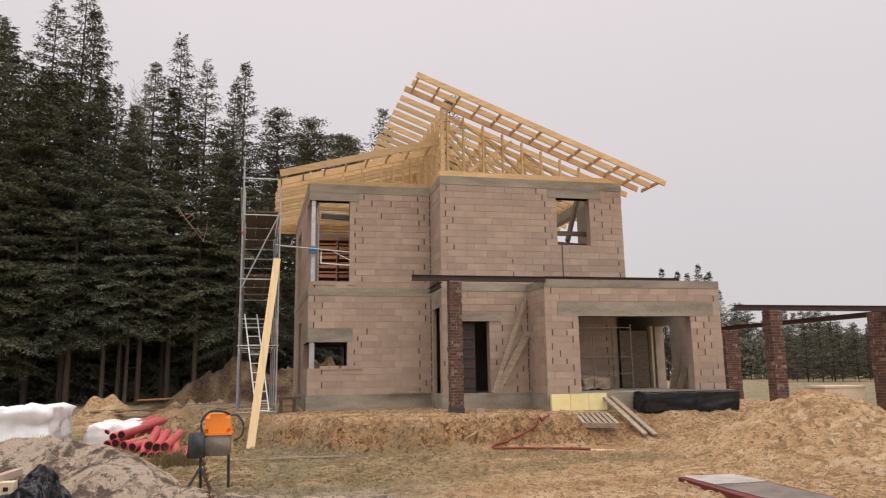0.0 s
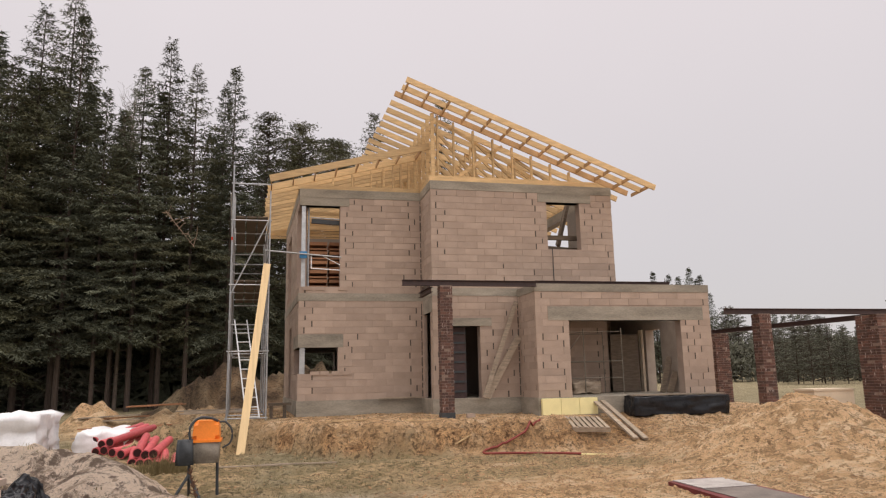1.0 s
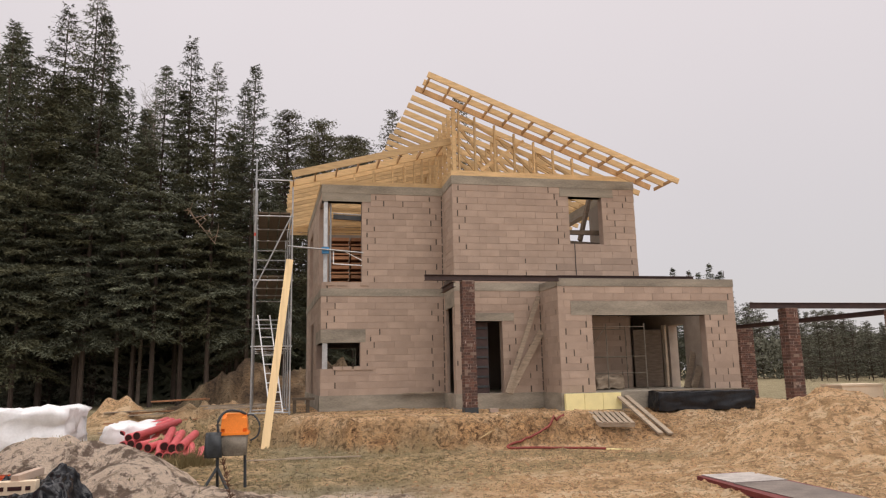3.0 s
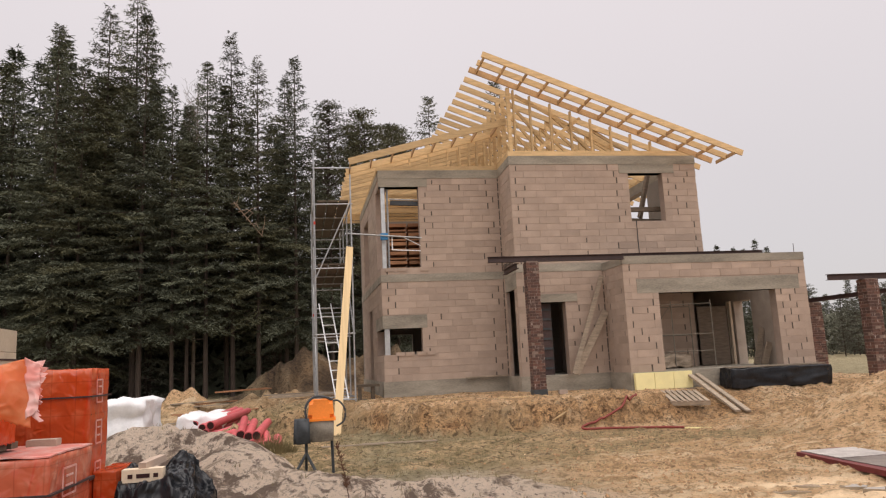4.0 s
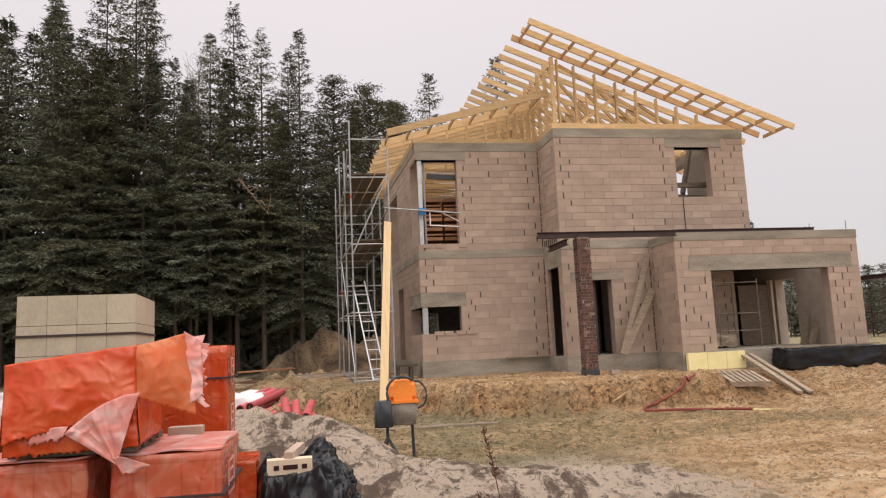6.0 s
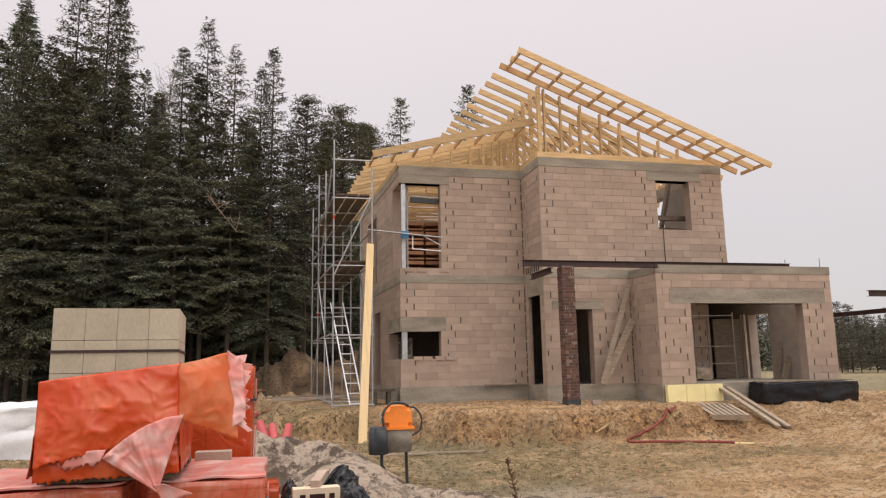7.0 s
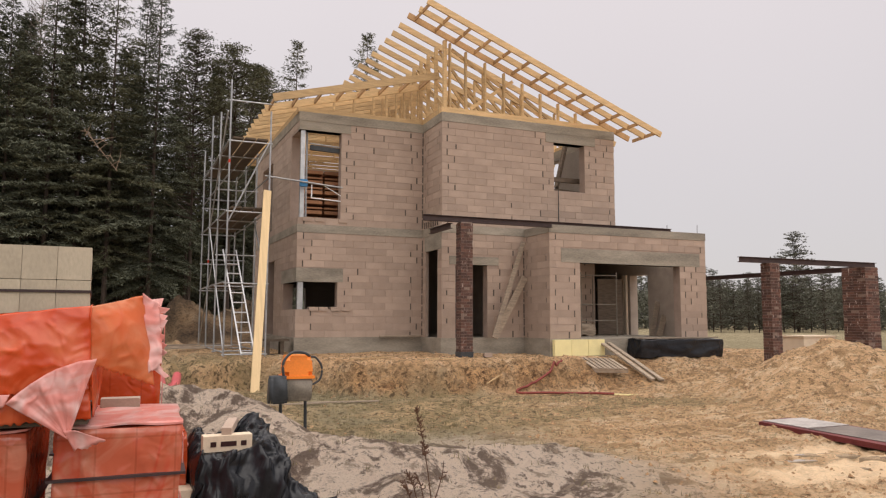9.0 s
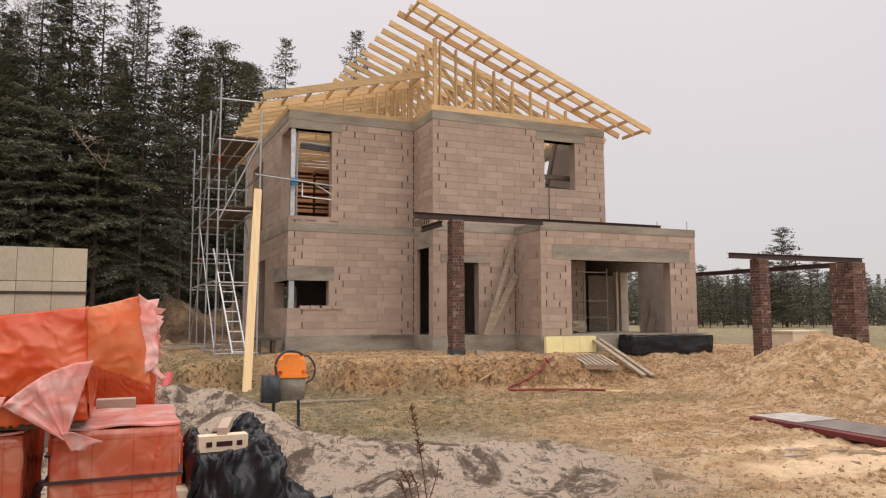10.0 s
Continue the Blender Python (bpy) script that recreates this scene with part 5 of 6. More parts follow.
wrapped_pallet(-3.6, 5.92, -0.15, -2.97, 6.82, 0.92, "pallet of blocks wrapped in orange film with faded top", 1, (0.66,), mat=DULLWRAP, top=PALEWRAP)
wrapped_pallet(-3.72, 7.1, -0.15, -3.08, 7.6, 1.56, "tall pallet of blocks wrapped in orange film", 2, (1.31, 0.6))
wrapped_pallet(-4.6, 5.88, -0.15, -3.72, 6.78, 0.92, "pallet of blocks wrapped in faded orange film", 3, (0.5,), mat=DULLWRAP, top=PALEWRAP)
wrapped_pallet(-3.06, 7.2, -0.15, -2.88, 7.75, 0.66, "low bundle of blocks wrapped in orange film", 6, ())
under = thing("wood_pallet", "dark weathered wooden pallet under the block stack", "pallet", (-3.8, 6.2, 0.94))
for k in range(4):
    bm = bmesh.new()
    beam(bm, (-4.13, 5.9 + 0.2 * k, 0.985), (-3.44, 5.9 + 0.2 * k, 0.985), 0.12, 0.05)
    part("board", bm, DARKWOOD, under)

block_stack = thing("block_stack", "stack of cream building blocks with a dark strap, film pulled down", "block stack", (-3.79, 6.2, 1.01))
rs = random.Random(19)
for zi in range(5):
    for xi in range(4):
        for yi in range(2):
            bm = bmesh.new()
            z, x, y = 1.89 - 0.178 * (zi + 1), -4.11 + 0.1625 * xi, 5.885 + 0.375 * yi
            jut = rs.uniform(-0.004, 0.004)
            box(bm, x + 0.001, y + jut, z + 0.0015, x + 0.1615, y + 0.373 + jut, z + 0.1765)
            bmesh.ops.bevel(bm, geom=bm.edges, offset=0.004, segments=1)
            part("block", bm, STACKBLOCK, block_stack)
bm = bmesh.new()
box(bm, -4.118, 5.875, 1.645, -3.455, 6.645, 1.659)
part("strap", bm, STRAP, block_stack)
corner = Vector((-3.46, 5.885, 0))
block_stack.matrix_basis = Matrix.Translation(corner) @ Matrix.Rotation(radians(4), 4, "Z") @ Matrix.Translation(-corner) @ block_stack.matrix_basis


def sheet(name, spot, nu, nv, mat, parent, label=""):
    """A thin film from a function of (u, v) that gives its points."""
    bm = bmesh.new()
    grid = [[bm.verts.new(spot(i / nu, j / nv)) for j in range(nv + 1)] for i in range(nu + 1)]
    for i in range(nu):
        for j in range(nv):
            bm.faces.new((grid[i][j], grid[i + 1][j], grid[i + 1][j + 1], grid[i][j + 1]))
    ob = part(name, bm, mat, parent, label, True)
    s = ob.modifiers.new("thickness", "SOLIDIFY")
    s.thickness = 0.003
    return ob


def creased(p, amp, seed):
    q = p * 3.3 + Vector((seed, 0, 0))
    return p + noise.noise_vector(q) * amp + Vector((0, -1, 0.4)) * amp * 1.4 * ((1 - abs(noise.noise(q * 1.4))) ** 4 + 0.5 * (1 - abs(noise.noise(q * 3.1))) ** 5)


def quad(a, b, c, d, amp, seed, ragged=0.0, bulge=(0, 0, 0)):
    """Points of a creased four-sided sheet; its last side may be ragged."""
    a, b, c, d, bulge = (Vector(p) for p in (a, b, c, d, bulge))

    def spot(u, v):
        p = a.lerp(b, u).lerp(d.lerp(c, u), v) + bulge * (16 * u * (1 - u) * v * (1 - v))
        if ragged and v > 0.99:
            p = p + (d.lerp(c, u) - a.lerp(b, u)).normalized() * ragged * (noise.noise(Vector((u * 23, seed, 0))) + 0.6 * noise.noise(Vector((u * 61, seed, 3))))
        return creased(p, amp, seed)
    return spot


def pleats(apex, left, right, count, depth, seed):
    """A fan of folds that runs together in one point."""
    apex, left, right = Vector(apex), Vector(left), Vector(right)

    def spot(u, v):
        edge = left.lerp(right, u) + Vector((0, 0, 0.05 * math.sin(math.pi * u)))
        p = edge.lerp(apex, v)
        fold = math.sin(u * count * 2 * math.pi + 5 * noise.noise(Vector((u * 4, seed, 0)))) * (0.5 + 1.2 * abs(noise.noise(Vector((u * 7, seed, 5)))))
        p = p + Vector((0, -1, 0)) * depth * fold * (1 - v) ** 0.7
        return creased(p, 0.010, seed)
    return spot


film = thing("loose_film", "torn loose orange film pulled down round the block stack", "plastic film", (-3.8, 5.9, 1.5))
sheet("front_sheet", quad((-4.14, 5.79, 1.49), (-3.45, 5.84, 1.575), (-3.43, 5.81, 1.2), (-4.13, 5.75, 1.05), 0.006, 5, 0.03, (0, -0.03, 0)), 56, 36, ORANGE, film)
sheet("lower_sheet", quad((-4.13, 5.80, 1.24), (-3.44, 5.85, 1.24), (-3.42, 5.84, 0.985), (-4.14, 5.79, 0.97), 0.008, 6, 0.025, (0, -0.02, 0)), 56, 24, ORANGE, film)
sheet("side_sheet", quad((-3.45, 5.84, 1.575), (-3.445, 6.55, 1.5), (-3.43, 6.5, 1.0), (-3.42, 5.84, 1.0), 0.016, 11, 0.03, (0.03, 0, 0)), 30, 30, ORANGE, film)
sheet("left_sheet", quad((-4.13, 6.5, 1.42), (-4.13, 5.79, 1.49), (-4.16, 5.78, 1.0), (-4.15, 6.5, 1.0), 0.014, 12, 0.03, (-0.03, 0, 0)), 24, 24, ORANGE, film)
sheet("torn_corner", pleats((-3.515, 5.73, 0.905), (-3.80, 5.755, 1.085), (-3.405, 5.765, 1.30), 3.5, 0.008, 7), 90, 24, PALEWRAP, film, "faded torn corner of the film")
sheet("torn_tip", quad((-3.54, 5.73, 0.95), (-3.49, 5.73, 0.95), (-3.35, 5.8, 0.88), (-3.49, 5.75, 0.84), 0.012, 8, 0.03), 14, 8, PALEWRAP, film, "faded torn corner of the film")
sheet("torn_strip", quad((-3.98, 5.775, 1.12), (-3.78, 5.77, 1.13), (-3.80, 5.76, 1.07), (-4.0, 5.77, 1.04), 0.012, 18, 0.04), 20, 6, PALEWRAP, film, "faded torn corner of the film")
sheet("wind_flap", quad((-3.46, 5.86, 1.57), (-3.20, 6.05, 1.635), (-3.12, 5.98, 1.14), (-3.44, 5.82, 1.27), 0.008, 9, 0.02, (0.03, -0.05, 0.02)), 36, 36, THINFILM, film, "thin see-through orange film held out by the wind")
sheet("pale_hem", quad((-3.21, 6.05, 1.64), (-3.11, 6.1, 1.60), (-3.09, 6.0, 1.25), (-3.15, 5.98, 1.2), 0.018, 13, 0.03), 16, 30, PALEWRAP, film, "whitish stretched hem of the film")
r = random.Random(14)
for k in range(11):
    t = k / 10
    p = Vector((-3.12, 6.09, 1.60)).lerp(Vector((-3.11, 5.99, 1.25)), t)
    bm = bmesh.new()
    l = r.uniform(0.025, 0.065)
    pts = [p + Vector((-0.03, 0, 0.018)), p + Vector((-0.03, 0, -0.018)), p + Vector((l * 0.6, -0.01, -0.022 - 0.05 * t)), p + Vector((l, r.uniform(-0.03, 0.03), 0.02 - 0.09 * t + r.uniform(-0.02, 0.02)))]
    v = [bm.verts.new(q) for q in pts]
    w = [bm.verts.new(q + Vector((0, 0.004, 0.002))) for q in pts]
    bm.faces.new(v)
    bm.faces.new(w[::-1])
    for i in range(4):
        bm.faces.new((v[i], v[(i + 1) % 4], w[(i + 1) % 4], w[i]))
    part("frayed_end", bm, PALEWRAP, film, "frayed whitish film end")
bm = rounded_box(-3.43, 6.68, 0.945, -3.2, 6.8, 1.0, 0.01, 1)
tagged(part("loose_block", bm, BLOCK), "grey broken block lying on the wrapped pallet", "block")

# black film over bricks
bag = thing("covered_brick_pile", "pile of bricks half covered with black film", "covered bricks", (-2.5, 7.7, 0))


def film_height(x, y):
    """How high the black film lies over the bricks and the ground."""
    ground = height(x, y) + 0.02
    inside = smooth(-2.96, -2.82, x) * smooth(-1.66, -2.44, x) * smooth(6.86, 7.02, y) * smooth(8.0, 7.72, y)
    z = ground + (0.555 - ground) * inside
    z += 0.22 * math.exp(-(((x + 2.36) / 0.13) ** 2 + ((y - 7.5) / 0.30) ** 2)) + 0.12 * math.exp(-(((x + 2.84) / 0.08) ** 2 + ((y - 7.45) / 0.22) ** 2))
    return max(ground, z)


def draped(u, v):
    x, y = -3.02 + 1.45 * u, 6.72 + 1.38 * v
    x += 0.10 * noise.noise(Vector((v * 3, 1, 0))) * (u > 0.9 or u < 0.1)
    p = Vector((x, y, film_height(x, y)))
    flat = smooth(-2.84, -2.74, x) * smooth(-2.40, -2.48, x) * smooth(7.0, 7.05, y) * smooth(7.6, 7.5, y)
    q = Vector((p.x * 3.0 + p.z * 1.4, p.y * 3.0, p.z * 3.4 - p.x * 1.2))
    fold = (1 - abs(noise.noise(q))) ** 5 + 0.6 * (1 - abs(noise.noise(q * 2.2 + Vector((5, 0, 0))))) ** 5 + 0.3 * (1 - abs(noise.noise(q * 4.7))) ** 4
    d = noise.noise_vector(q * 1.3) * 0.05
    return p + (Vector((0.3, -0.65, 0.6)) * (0.11 * fold - 0.05) + d) * (1 - 0.9 * flat)


sheet("black_film", draped, 120, 110, TARP, bag, "crumpled glossy black film")
for k in range(3):
    bm = bmesh.new()
    box(bm, -2.99 + 0.012 * k, 7.02, height(-2.9, 7.1) - 0.02 + 0.2 * k, -2.78, 7.4, height(-2.9, 7.1) + 0.175 + 0.2 * k)
    bmesh.ops.bevel(bm, geom=bm.edges, offset=0.008, segments=1)
    part("block", bm, CREAM, bag, "cream block under the film")
rr = random.Random(33)
for k in range(9):
    bm = bmesh.new()
    a = rr.uniform(-0.5, 0.3)
    x, y = -1.92 + 0.05 * k, 7.1 + rr.uniform(-0.1, 0.3)
    z = height(x, y) + 0.05 + 0.012 * k
    tube(bm, [(x - 0.16 * math.cos(a), y - 0.2, z + 0.05), (x + 0.22 * math.cos(a), y + 0.22 * math.sin(a), z)], 0.012, 6)
    tagged(part("rusty_bar", bm, HOSE), "short rusty bar beside the black film", "steel bar", "rusty bars")


def hollow_brick(m, label):
    t = thing("hollow_brick", label, "brick", m.translation, "loose hollow bricks")
    bm = bmesh.new()
    vs = box(bm, -0.17, -0.06, 0, 0.17, 0.06, 0.11, m)
    bmesh.ops.bevel(bm, geom=bm.edges, offset=0.008, segments=1)
    part("body", bm, CREAM, t)
    # dark plates on the solid body, painted shade in place of holes
    for x0, x1 in ((-0.12, -0.08), (-0.05, 0.06), (0.09, 0.13)):
        bm = bmesh.new()
        box(bm, x0, -0.064, 0.035, x1, -0.055, 0.07, m)
        part("hole", bm, PIPEIN, t)


hollow_brick(pose(-2.615, 7.09, 0.565, 0, 0, 3), "cream hollow brick lying on black film")
bm = bmesh.new()
box(bm, -0.035, -0.2, 0, 0.035, 0.2, 0.06, pose(-2.58, 7.26, 0.675, 3, 0, -12))
bmesh.ops.bevel(bm, geom=bm.edges, offset=0.008, segments=1)
tagged(part("brick_piece", bm, BLOCK), "narrow brick piece lying across a hollow brick", "brick")

# brown bush on the far side of the grey heap
verts, faces = [], []
r = random.Random(31)
for k in range(900):
    a, q = r.uniform(0, 6.283), r.random() ** 0.6
    x, y = -2.3 + 0.55 * q * math.cos(a), 15.6 + 0.45 * q * math.sin(a)
    z, h = height(x, y) - 0.02, r.uniform(0.12, 0.5) * (1.1 - 0.7 * q)
    dx, dy, w, n = 0.35 * h * math.cos(a) + r.uniform(-0.08, 0.08), 0.35 * h * math.sin(a) + r.uniform(-0.08, 0.08), 0.008, len(verts)
    verts += [(x - w, y, z), (x + w, y, z), (x + dx, y + dy, z + h)]
    faces.append((n, n + 1, n + 2))
me = bpy.data.meshes.new("tussock")
me.from_pydata(verts, [], faces)
me.materials.append(material("brown_tussock", (0.16, 0.125, 0.06), 0.95, 0.6, 1.4, 3, 20, 0.0))
tagged(new("tussock", me), "brownish green tussock of old grass beside the heap", "grass tussock")

# dry weed stalk
weed = thing("dry_weed", "dry brown weed stalk growing from the grey heap", "weed", (-0.8, 7.9, 0))
r = random.Random(3)
wx, wy = -0.78, 7.7
bz = height(wx, wy)
for k, (dx, dy, h, seeds) in enumerate(((-0.16, 0.0, 0.84, 70), (0.12, 0.02, 0.36, 4), (-0.22, 0.05, 0.28, 24), (-0.3, -0.05, 0.22, 18), (-0.12, 0.1, 0.25, 12))):
    bm = bmesh.new()
    base = Vector((wx + (0 if k < 2 else dx * 0.6), wy, bz - 0.03))
    top = Vector((wx + dx, wy + dy, bz + h))
    line = [base, base.lerp(top, 0.35) + Vector((0.015, 0, 0)), base.lerp(top, 0.7) + Vector((0.02, 0, 0)), top]
    tube(bm, line, 0.006, 5, 0.003)
    for j in range(seeds):
        t = r.uniform(0.5, 1.0)
        c = base.lerp(top, t) + Vector((0.02 * math.sin(math.pi * t), 0, 0))
        spread = 0.012 + 0.028 * math.sin(math.pi * min(1, (t - 0.45) * 1.8)) * r.random()
        tip = c + Vector((r.uniform(-1, 1) * spread * 1.6, r.uniform(-1, 1) * spread, r.uniform(0.0, 0.03)))
        tube(bm, [c, tip, tip + Vector((0, 0, 0.012))], 0.004, 4, 0.006)
    part("stalk", bm, DRYSTALK, weed)

# cart of building blocks beyond the garage
crate = thing("pale_crate", "low pale crate with a white rim beside the brick pillars", "crate", (14.5, 16.8, 0))
part("body", rounded_box(13.85, 16.45, 0.1, 15.1, 17.2, 1.0, 0.02, 1), CREAM, crate)
part("rim", rounded_box(13.82, 16.42, 1.0, 15.13, 17.23, 1.05, 0.015, 1), CREAM, crate)


# ---- trees ----
def bough(r, verts, faces, c0, d, length, rise, sag, dense, big):
    """One flat spray: twigs left and right of a limb, each with small needle tufts."""
    s = Vector((-d.y, d.x, 0))
    big *= 0.6 + 0.4 * min(1, length / 1.4)
    twigs = max(int(9 * dense) + 2, int(length * 10.5 * dense))
    for j in range(twigs):
        t = 0.14 + 0.86 * (j + r.random()) / twigs
        p = c0 + d * (length * t) + Vector((0, 0, (rise * t - sag * t * t) * length))
        sign = 1 if j % 2 else -1
        long = (0.16 + 0.40 * length * (1 - t) ** 0.7 * min(1, 0.35 + 1.6 * t)) * r.uniform(0.6, 1.2)
        td = (d * r.uniform(0.5, 0.95) + s * sign * r.uniform(0.45, 1.0) + Vector((0, 0, r.uniform(-0.34, 0.06)))).normalized()
        tufts = max(1, int(long / (0.2 * big)))
        for k in range(tufts):
            q = p + td * (long * (k + r.random()) / tufts)
            for m in range(3):
                o = (td * 0.7 + Vector((r.uniform(-0.8, 0.8), r.uniform(-0.8, 0.8), r.uniform(-0.85, 0.45)))) * (r.uniform(0.17, 0.31) * big)
                w = (Vector((-o.y, o.x, 0)).normalized() * 0.6 + Vector((0, 0, r.uniform(-1, 1)))) * (0.046 * big)
                n = len(verts)
                verts += [tuple(q - w), tuple(q + w), tuple(q + o)]
                faces.append((n, n + 1, n + 2))


def spruce(seed, tall, wide, bare, mat, shape=0.85, dense=1.0, sparse=0.1, big=1.0, step=0.42):
    """Trunk and crown of a conifer; the crown is made of flat drooping boughs in uneven whorls."""
    r = random.Random(seed)
    trunk = bmesh.new()
    lean = r.uniform(-0.25, 0.25)
    tube(trunk, [(0, 0, -0.3), (lean * 0.4, 0, tall * 0.5), (lean, 0, tall * 0.97)], tall * 0.0072, 7, 0.02)
    verts, faces = [], []
    for k in range(14):
        z, a, l = tall * r.uniform(0.06, max(0.1, bare + 0.12)), r.uniform(0, 6.283), r.uniform(0.5, 1.8)
        c0 = Vector((lean * z / tall, 0, z))
        tube(trunk, [c0, c0 + Vector((math.cos(a) * l, math.sin(a) * l, r.uniform(-0.5, 0.1)))], 0.03, 3, 0.008, False)
    z = tall * bare
    while z < tall * 0.985:
        f = (z - tall * bare) / (tall * (1 - bare))
        reach = wide * (1 - f) ** shape * r.uniform(0.72, 1.15) + 0.10 + 0.1 * (1 - f)
        if f > 0.7:
            reach *= 1 - 0.9 * (f - 0.7)
        if f < 0.12:
            reach *= 0.6 + 3.3 * f
        count = max(5, int(5.0 + 2.0 * (1 - f)))
        a0 = r.uniform(0, 6.28)
        for k in range(count):
            if r.random() < sparse:
                continue
            a = a0 + 6.283 * k / count + r.uniform(-0.4, 0.4)
            length = reach * r.uniform(0.55, 1.08) * (1.2 if r.random() < 0.12 else 1)
            d = Vector((math.cos(a), math.sin(a), 0))
            c0 = Vector((lean * z / tall, 0, z + r.uniform(-0.2, 0.2)))
            rise, sag = 0.62 * f - 0.16 + r.uniform(-0.1, 0.1), 0.22 * (1 - f)
            if length > 1.2 and r.random() < 0.6:
                tube(trunk, [c0, c0 + d * length * 0.75 + Vector((0, 0, (rise * 0.75 - sag * 0.56) * length))], 0.035, 3, 0.01, False)
            bough(r, verts, faces, c0, d, length, rise, sag, dense, big)
        z += (0.20 + (step + 0.1) * (1 - f)) * r.uniform(0.7, 1.3) * (tall / 25) ** 0.5
    for k in range(5):
        bough(r, verts, faces, Vector((lean, 0, tall * 0.955)), Vector((math.cos(k * 1.26), math.sin(k * 1.26), 0)), 0.35, 1.1, 0, dense, 0.8 * big)
    ob = thing("conifer", "", "tree")
    part("trunk", trunk, BARK, ob)
    me = bpy.data.meshes.new("crown")
    me.from_pydata(verts, [], faces)
    me.materials.append(mat)
    crown = new("crown", me)
    crown.parent = ob
    return ob


def pine(seed, tall, wide, bare, mat, clumps=90, tufts=20, needle=0.042, short=0.36):
    """A pine: bare stem, crooked limbs and flat needle clouds."""
    r = random.Random(seed)
    trunk = bmesh.new()
    verts, faces = [], []
    bend = [Vector((r.uniform(-0.3, 0.3) * k / 4, r.uniform(-0.3, 0.3) * k / 4, tall * (k / 4) - 0.3 * (k == 0))) for k in range(5)]
    tube(trunk, bend, tall * 0.009, 7, 0.03)
    for k in range(clumps):
        f = r.random() ** 0.8
        z = tall * (bare + (1 - bare) * f)
        prof = math.sin(math.pi * min(1, 0.22 + 0.74 * f)) ** 0.8
        a, length = r.uniform(0, 6.283), wide * prof * r.uniform(0.25, 1.05)
        c0 = Vector((0, 0, z - 0.25 * length))
        e = Vector((math.cos(a) * length, math.sin(a) * length, z + r.uniform(-0.1, 0.3)))
        tube(trunk, [c0, c0.lerp(e, 0.6) + Vector((0, 0, -0.1)), e], 0.045, 3, 0.012, False)
        size = r.uniform(0.4, 0.85) * (0.45 + 0.55 * prof) * (tall / 20) ** 0.5
        for j in range(tufts):
            q = e + Vector((r.gauss(0, 0.8), r.gauss(0, 0.8), r.gauss(0, 0.13))) * size
            for turn in range(3):
                o = Vector((r.uniform(-1, 1), r.uniform(-1, 1), r.uniform(-0.35, 0.6))).normalized() * size * short
                s = (Vector((-o.y, o.x, 0)).normalized() * 0.6 + Vector((0, 0, r.uniform(-1, 1)))) * needle
                n = len(verts)
                verts += [tuple(q - s), tuple(q + s), tuple(q + o)]
                faces.append((n, n + 1, n + 2))
    ob = thing("conifer", "", "tree")
    part("trunk", trunk, BARK, ob)
    me = bpy.data.meshes.new("crown")
    me.from_pydata(verts, [], faces)
    me.materials.append(mat)
    crown = new("crown", me)
    crown.parent = ob
    return ob


kinds = [spruce(1, 26, 5.4, 0.15, NEEDLE, 0.85, 0.9), spruce(2, 25, 4.6, 0.2, NEEDLE, 0.78, 0.9), spruce(3, 22, 5.2, 0.12, NEEDLE_PINE, 0.8, 0.9), spruce(6, 27, 4.6, 0.2, NEEDLE_PINE, 0.74, 0.9, 0.18), pine(4, 23, 3.6, 0.40, NEEDLE_PINE, 210, 30), pine(5, 24, 3.5, 0.22, NEEDLE_PINE, 280, 30), spruce(7, 25, 4.0, 0.35, NEEDLE_PINE, 0.7, 0.9, 0.12)]
inner = [spruce(41, 26, 5.0, 0.2, NEEDLE, 0.85, 0.35, 0.1, 1.9), spruce(42, 25, 4.6, 0.26, NEEDLE, 0.78, 0.35, 0.15, 1.9), spruce(43, 24, 4.6, 0.22, NEEDLE_PINE, 0.8, 0.35, 0.15, 1.9)]
# the small kinds wear the needles paled for haze
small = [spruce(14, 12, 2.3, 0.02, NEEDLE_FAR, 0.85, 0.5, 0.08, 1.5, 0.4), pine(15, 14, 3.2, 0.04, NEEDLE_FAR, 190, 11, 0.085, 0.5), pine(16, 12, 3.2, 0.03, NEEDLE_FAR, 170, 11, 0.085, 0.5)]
r = random.Random(21)


def plant(kind, x, y, scale, label, group):
    m = pose(x, y, height(x, y), 0, 0, r.uniform(0, 360))
    t = copy_thing(kind, m)
    t.scale = (scale * r.uniform(0.9, 1.1), scale * r.uniform(0.9, 1.1), scale)
    return tagged(t, label, "tree", group)


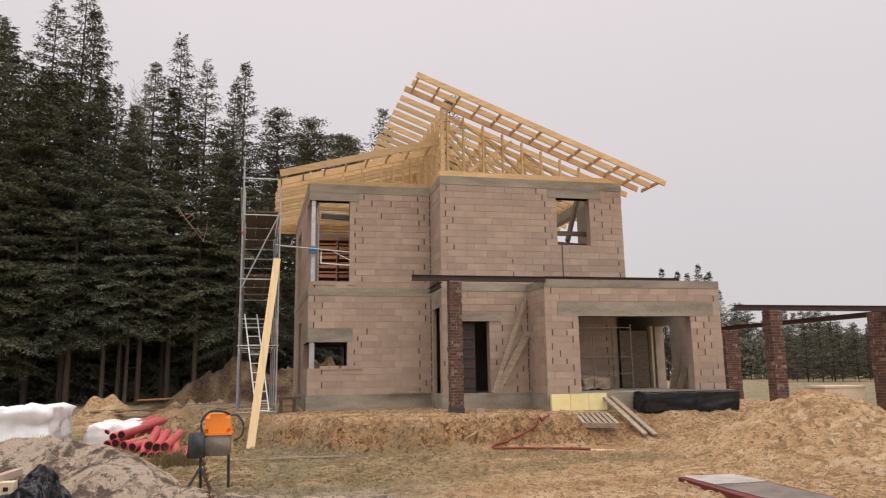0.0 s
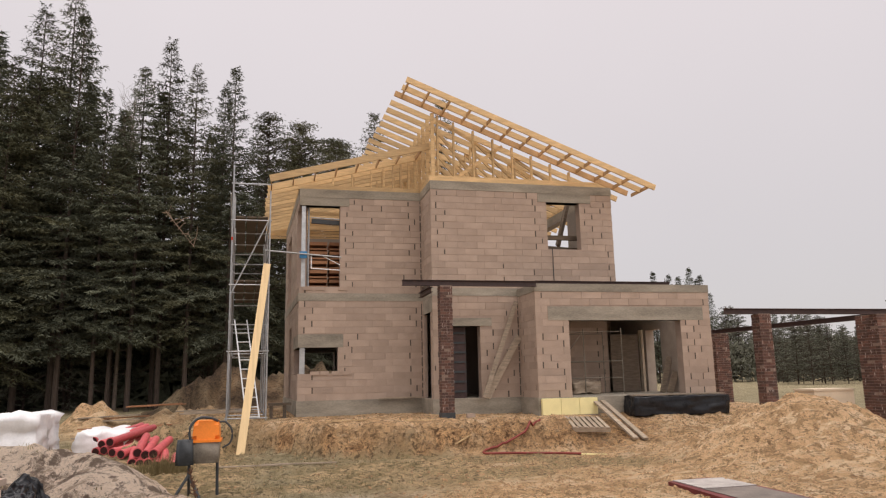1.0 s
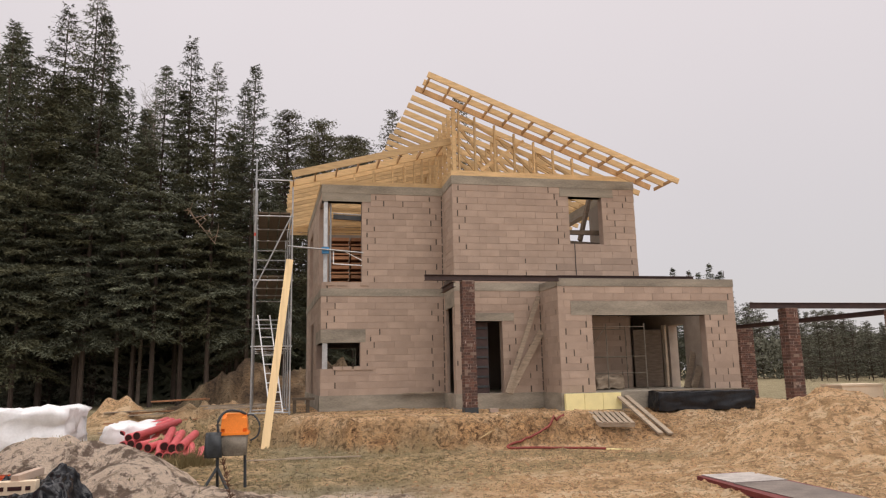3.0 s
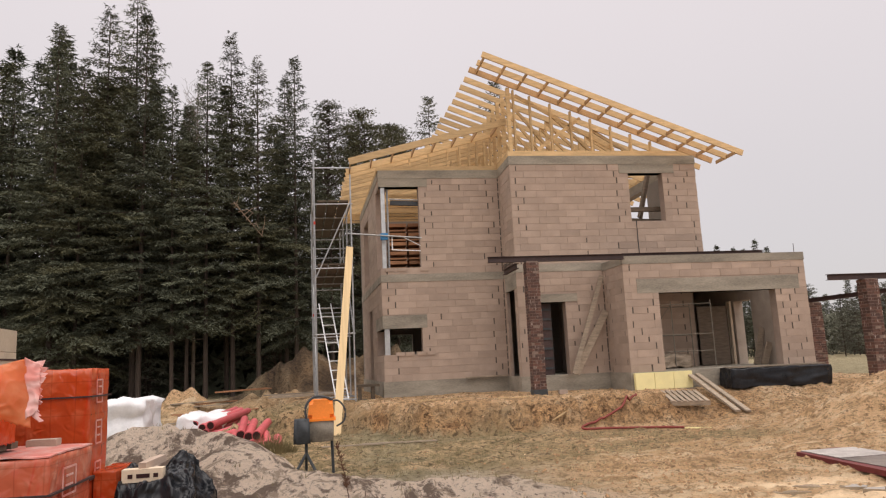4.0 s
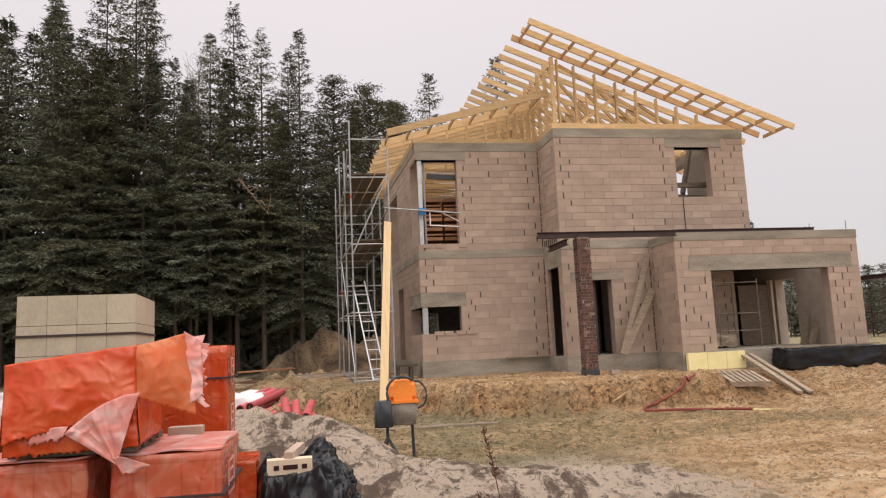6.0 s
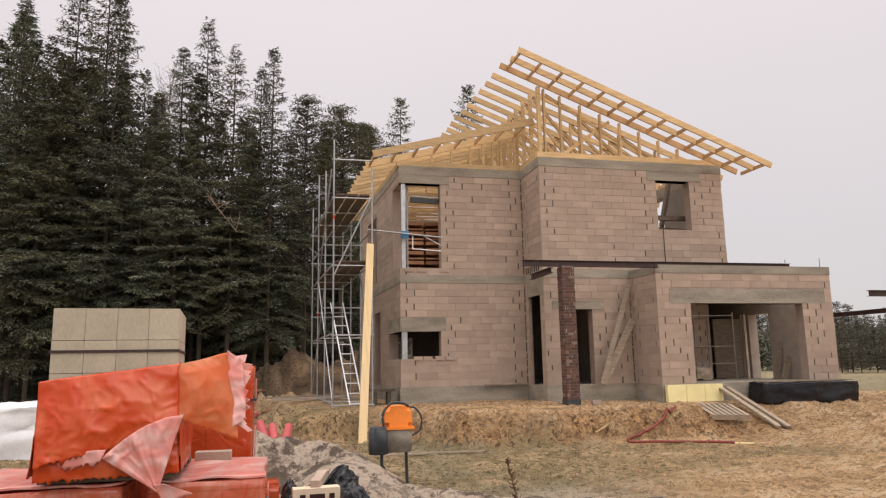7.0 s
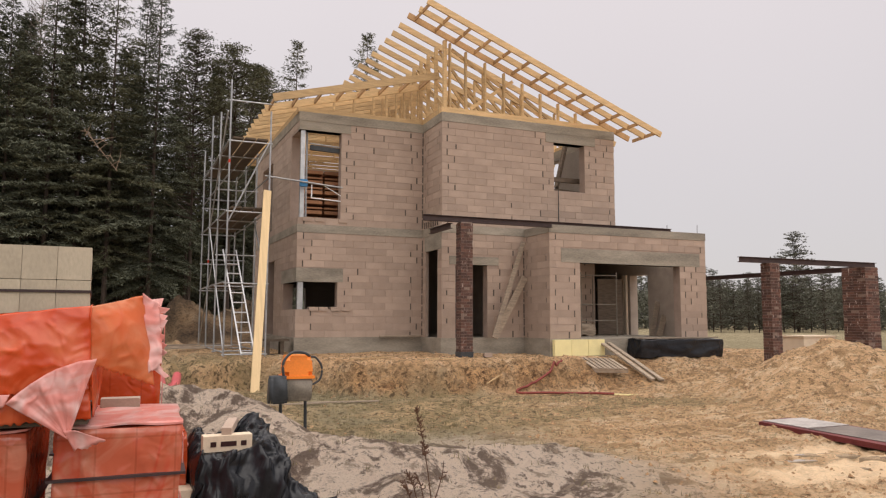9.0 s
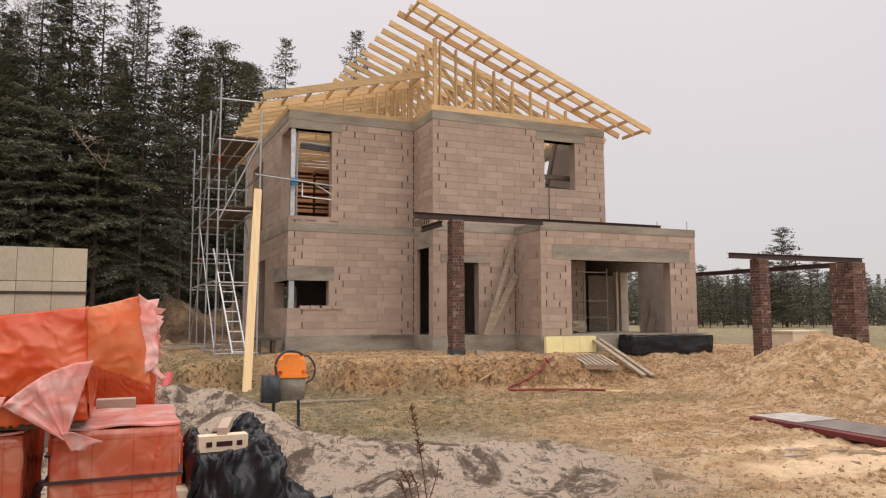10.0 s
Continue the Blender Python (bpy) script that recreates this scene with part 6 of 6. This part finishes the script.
SPRUCE_LABEL = "tall dark green spruce at the forest edge"
PINE_LABEL = "tall pine with a bare trunk at the forest edge"
for x, tall, k in ((-19.2, 26.4, 0), (-13.7, 27.6, 0), (-9.45, 23.9, 1), (-6.05, 24.3, 3), (-3.55, 24.4, 0), (-1.05, 20.4, 4), (1.55, 19.8, 4), (-17.7, 23.6, 2), (-11.6, 22.0, 1)):
    plant(kinds[k], x, 50 + 0.6 * max(0, x + 8) * 0.5, tall / (26, 25, 22, 27, 23, 24)[k] * (1 + 0.006 * max(0, x + 8)), PINE_LABEL if k > 3 else SPRUCE_LABEL, "forest edge trees")
for row in range(4):
    x = -40.0 - 2.5 * row
    while x < (4.5, 7, 10, 13, 16, 18, 20)[row]:
        edge = 52 + 0.6 * max(0, x + 8)
        y = edge + 3.9 * row + r.uniform(-1.6, 1.6)
        k = r.choice((0, 0, 1, 1, 2, 3, 3, 3, 4, 5)) if row else r.choice((0, 1, 3, 3, 4, 5, 1, 3))
        hgt = 0.88 + 0.09 * wob(x, row * 3, 0, 0.2) + r.uniform(-0.13, 0.1) - 0.014 * max(0, x + 6) + 0.20 * smooth(-10, -15, x)
        plant(inner[k % 3] if row > 1 or (row and k < 4) else kinds[k], x + r.uniform(-0.6, 0.6), y, hgt, PINE_LABEL if k > 3 else SPRUCE_LABEL, "forest edge trees")
        x += r.uniform(2.2, 4.2)
# saplings under the forest edge
for k in range(60):
    x = r.uniform(-46, 10)
    plant(small[k % 3], x, 54 + 0.6 * max(0, x + 8) + r.uniform(0, 16), r.uniform(0.5, 1.15), "half-grown conifer under the forest edge", "undergrowth conifers")
# lone trees and the distant wood behind the house
for x, y, s, k in ((10.08, 76.4, 1.28, 6), (4.4, 66, 1.02, 5), (17.9, 76, 1.36, 6), (6.4, 74, 1.12, 5), (8.1, 78, 1.04, 4)):
    plant(kinds[k], x, y, s, "tall lone pine behind the house", "pines behind the house")
for k in range(70):
    a = radians(22 + 40 * (k + r.uniform(-0.4, 0.4)) / 70)
    d = 124 + r.uniform(-8, 16)
    plant(inner[k % 2] if a < radians(34) else small[r.choice((0, 1, 1, 2))], d * math.sin(a), d * math.cos(a), r.uniform(0.58, 0.73) if a < radians(34) else r.uniform(0.95, 1.3) * (0.75 if a < radians(40) else 0.58), "distant conifer in the wood across the field", "distant wood")
for k in range(30):
    a = radians(39 + 14 * (k + r.uniform(-0.5, 0.5)) / 30)
    d = r.uniform(96, 112)
    plant(small[1 + k % 2], -3 + d * math.sin(a), 1 + d * math.cos(a), r.uniform(0.38, 0.62), "bushy pine at the field edge", "field edge pines")
plant(small[1], 79, 74, 0.98, "tall bushy pine at the field edge", "field edge pines")
plant(small[2], 72, 70, 0.6, "bushy pine at the field edge", "field edge pines")

# birch without leaves and a dead limb at the forest edge
birch = thing("bare_birch", "leafless pale birch between the spruces", "tree", (-10.9, 53.5, 0))
bm = bmesh.new()
tube(bm, [(-10.9, 53.5, -0.3), (-10.8, 53.5, 12), (-10.7, 53.5, 22.5)], 0.14, 6, 0.02)
part("trunk", bm, BARETWIG, birch)
bm = bmesh.new()
rb = random.Random(77)
for k in range(70):
    z, a, l = rb.uniform(13, 22), rb.uniform(0, 6.283), rb.uniform(0.8, 2.4)
    c0 = Vector((-10.75, 53.5, z))
    e = c0 + Vector((math.cos(a) * l * 0.6, math.sin(a) * l * 0.6, l))
    tube(bm, [c0, c0.lerp(e, 0.5) + Vector((math.cos(a), math.sin(a), 0)) * 0.15 * l, e], 0.025, 3, 0.006, False)
    for j in range(5):
        q, b = c0.lerp(e, rb.uniform(0.4, 1)), rb.uniform(0, 6.283)
        tube(bm, [q, q + Vector((math.cos(b) * 0.5, math.sin(b) * 0.5, rb.uniform(0.1, 0.6)))], 0.012, 3, 0.005, False)
part("twig_crown", bm, BARETWIG, birch)
bm = bmesh.new()
for k in range(9):
    a, l = rb.uniform(-0.5, 2.6), rb.uniform(1.0, 3.2)
    c0 = Vector((-7.6 + 0.25 * k, 48.4, 12.6 - 0.28 * k))
    e = c0 + Vector((math.cos(a) * l * 0.6, -0.5, math.sin(a) * l * 0.6 - 0.5))
    tube(bm, [c0, c0.lerp(e, 0.5) + Vector((0.1, 0, 0.2)), e], 0.035, 4, 0.01, False)
tube(bm, [(-7.3, 50.6, 13.4), (-7.4, 48.4, 12.7), (-5.5, 48.3, 10.3)], 0.06, 5, 0.02)
tagged(part("dead_limb", bm, DEADWOOD), "pale dead limb hanging in the forest edge", "branch")

# low closed growth in front of the distant wood
verts, faces = [], []
for k in range(36000):
    a = radians(r.uniform(19, 63))
    d = r.uniform(118, 142)
    x, y = d * math.sin(a), d * math.cos(a)
    h = (6.3 + 2.0 * wob(x, y, 5, 0.08) + 1.6 * wob(x, y, 6, 0.3)) * (1 - 0.35 * smooth(radians(46), radians(58), a))
    c, n = Vector((x, y, h * r.random() ** 0.7 - 0.2)), len(verts)
    o = Vector((r.uniform(-1, 1), r.uniform(-0.6, 0.6), r.uniform(-0.2, 1))) * r.uniform(0.25, 0.6)
    verts += [tuple(c - o * 0.5), tuple(c + Vector((0.2, -0.1, -0.12))), tuple(c + o), tuple(c - Vector((0.2, 0, 0.16)))]
    faces += [(n, n + 1, n + 2), (n, n + 2, n + 3)]
me = bpy.data.meshes.new("thicket")
me.from_pydata(verts, [], faces)
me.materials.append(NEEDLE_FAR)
tagged(new("thicket", me), "dense young conifer thicket across the field", "thicket", kind="stuff")

# dark woodland floor growth behind the first trees
verts, faces = [], []
for k in range(16000):
    x = r.uniform(-66, 24)
    y = 57 + 0.6 * max(0, x + 8) + 29 * r.random()
    h = (2.2 + (y - 57 - 0.6 * max(0, x + 8)) * 0.46) * (1 + 0.35 * wob(x, y, 3, 0.3)) * smooth(24, 6, x)
    h = 0.3 + h * r.random() ** 0.8
    c, n = Vector((x, y, h * r.random() ** 0.5 - 0.2)), len(verts)
    o = Vector((r.uniform(-1, 1), r.uniform(-0.4, 0.4), r.uniform(-0.2, 1))) * r.uniform(0.5, 1.3)
    verts += [tuple(c - o * 0.5), tuple(c + Vector((0.5, 0.1, -0.2))), tuple(c + o), tuple(c - Vector((0.5, 0, 0.3)))]
    faces += [(n, n + 1, n + 2), (n, n + 2, n + 3)]
me = bpy.data.meshes.new("undergrowth")
me.from_pydata(verts, [], faces)
me.materials.append(NEEDLE)
tagged(new("undergrowth", me), "dark dense undergrowth inside the conifer forest", "undergrowth", kind="stuff")
for t in kinds + inner + small:
    for o in (*t.children_recursive, t):
        bpy.data.objects.remove(o)
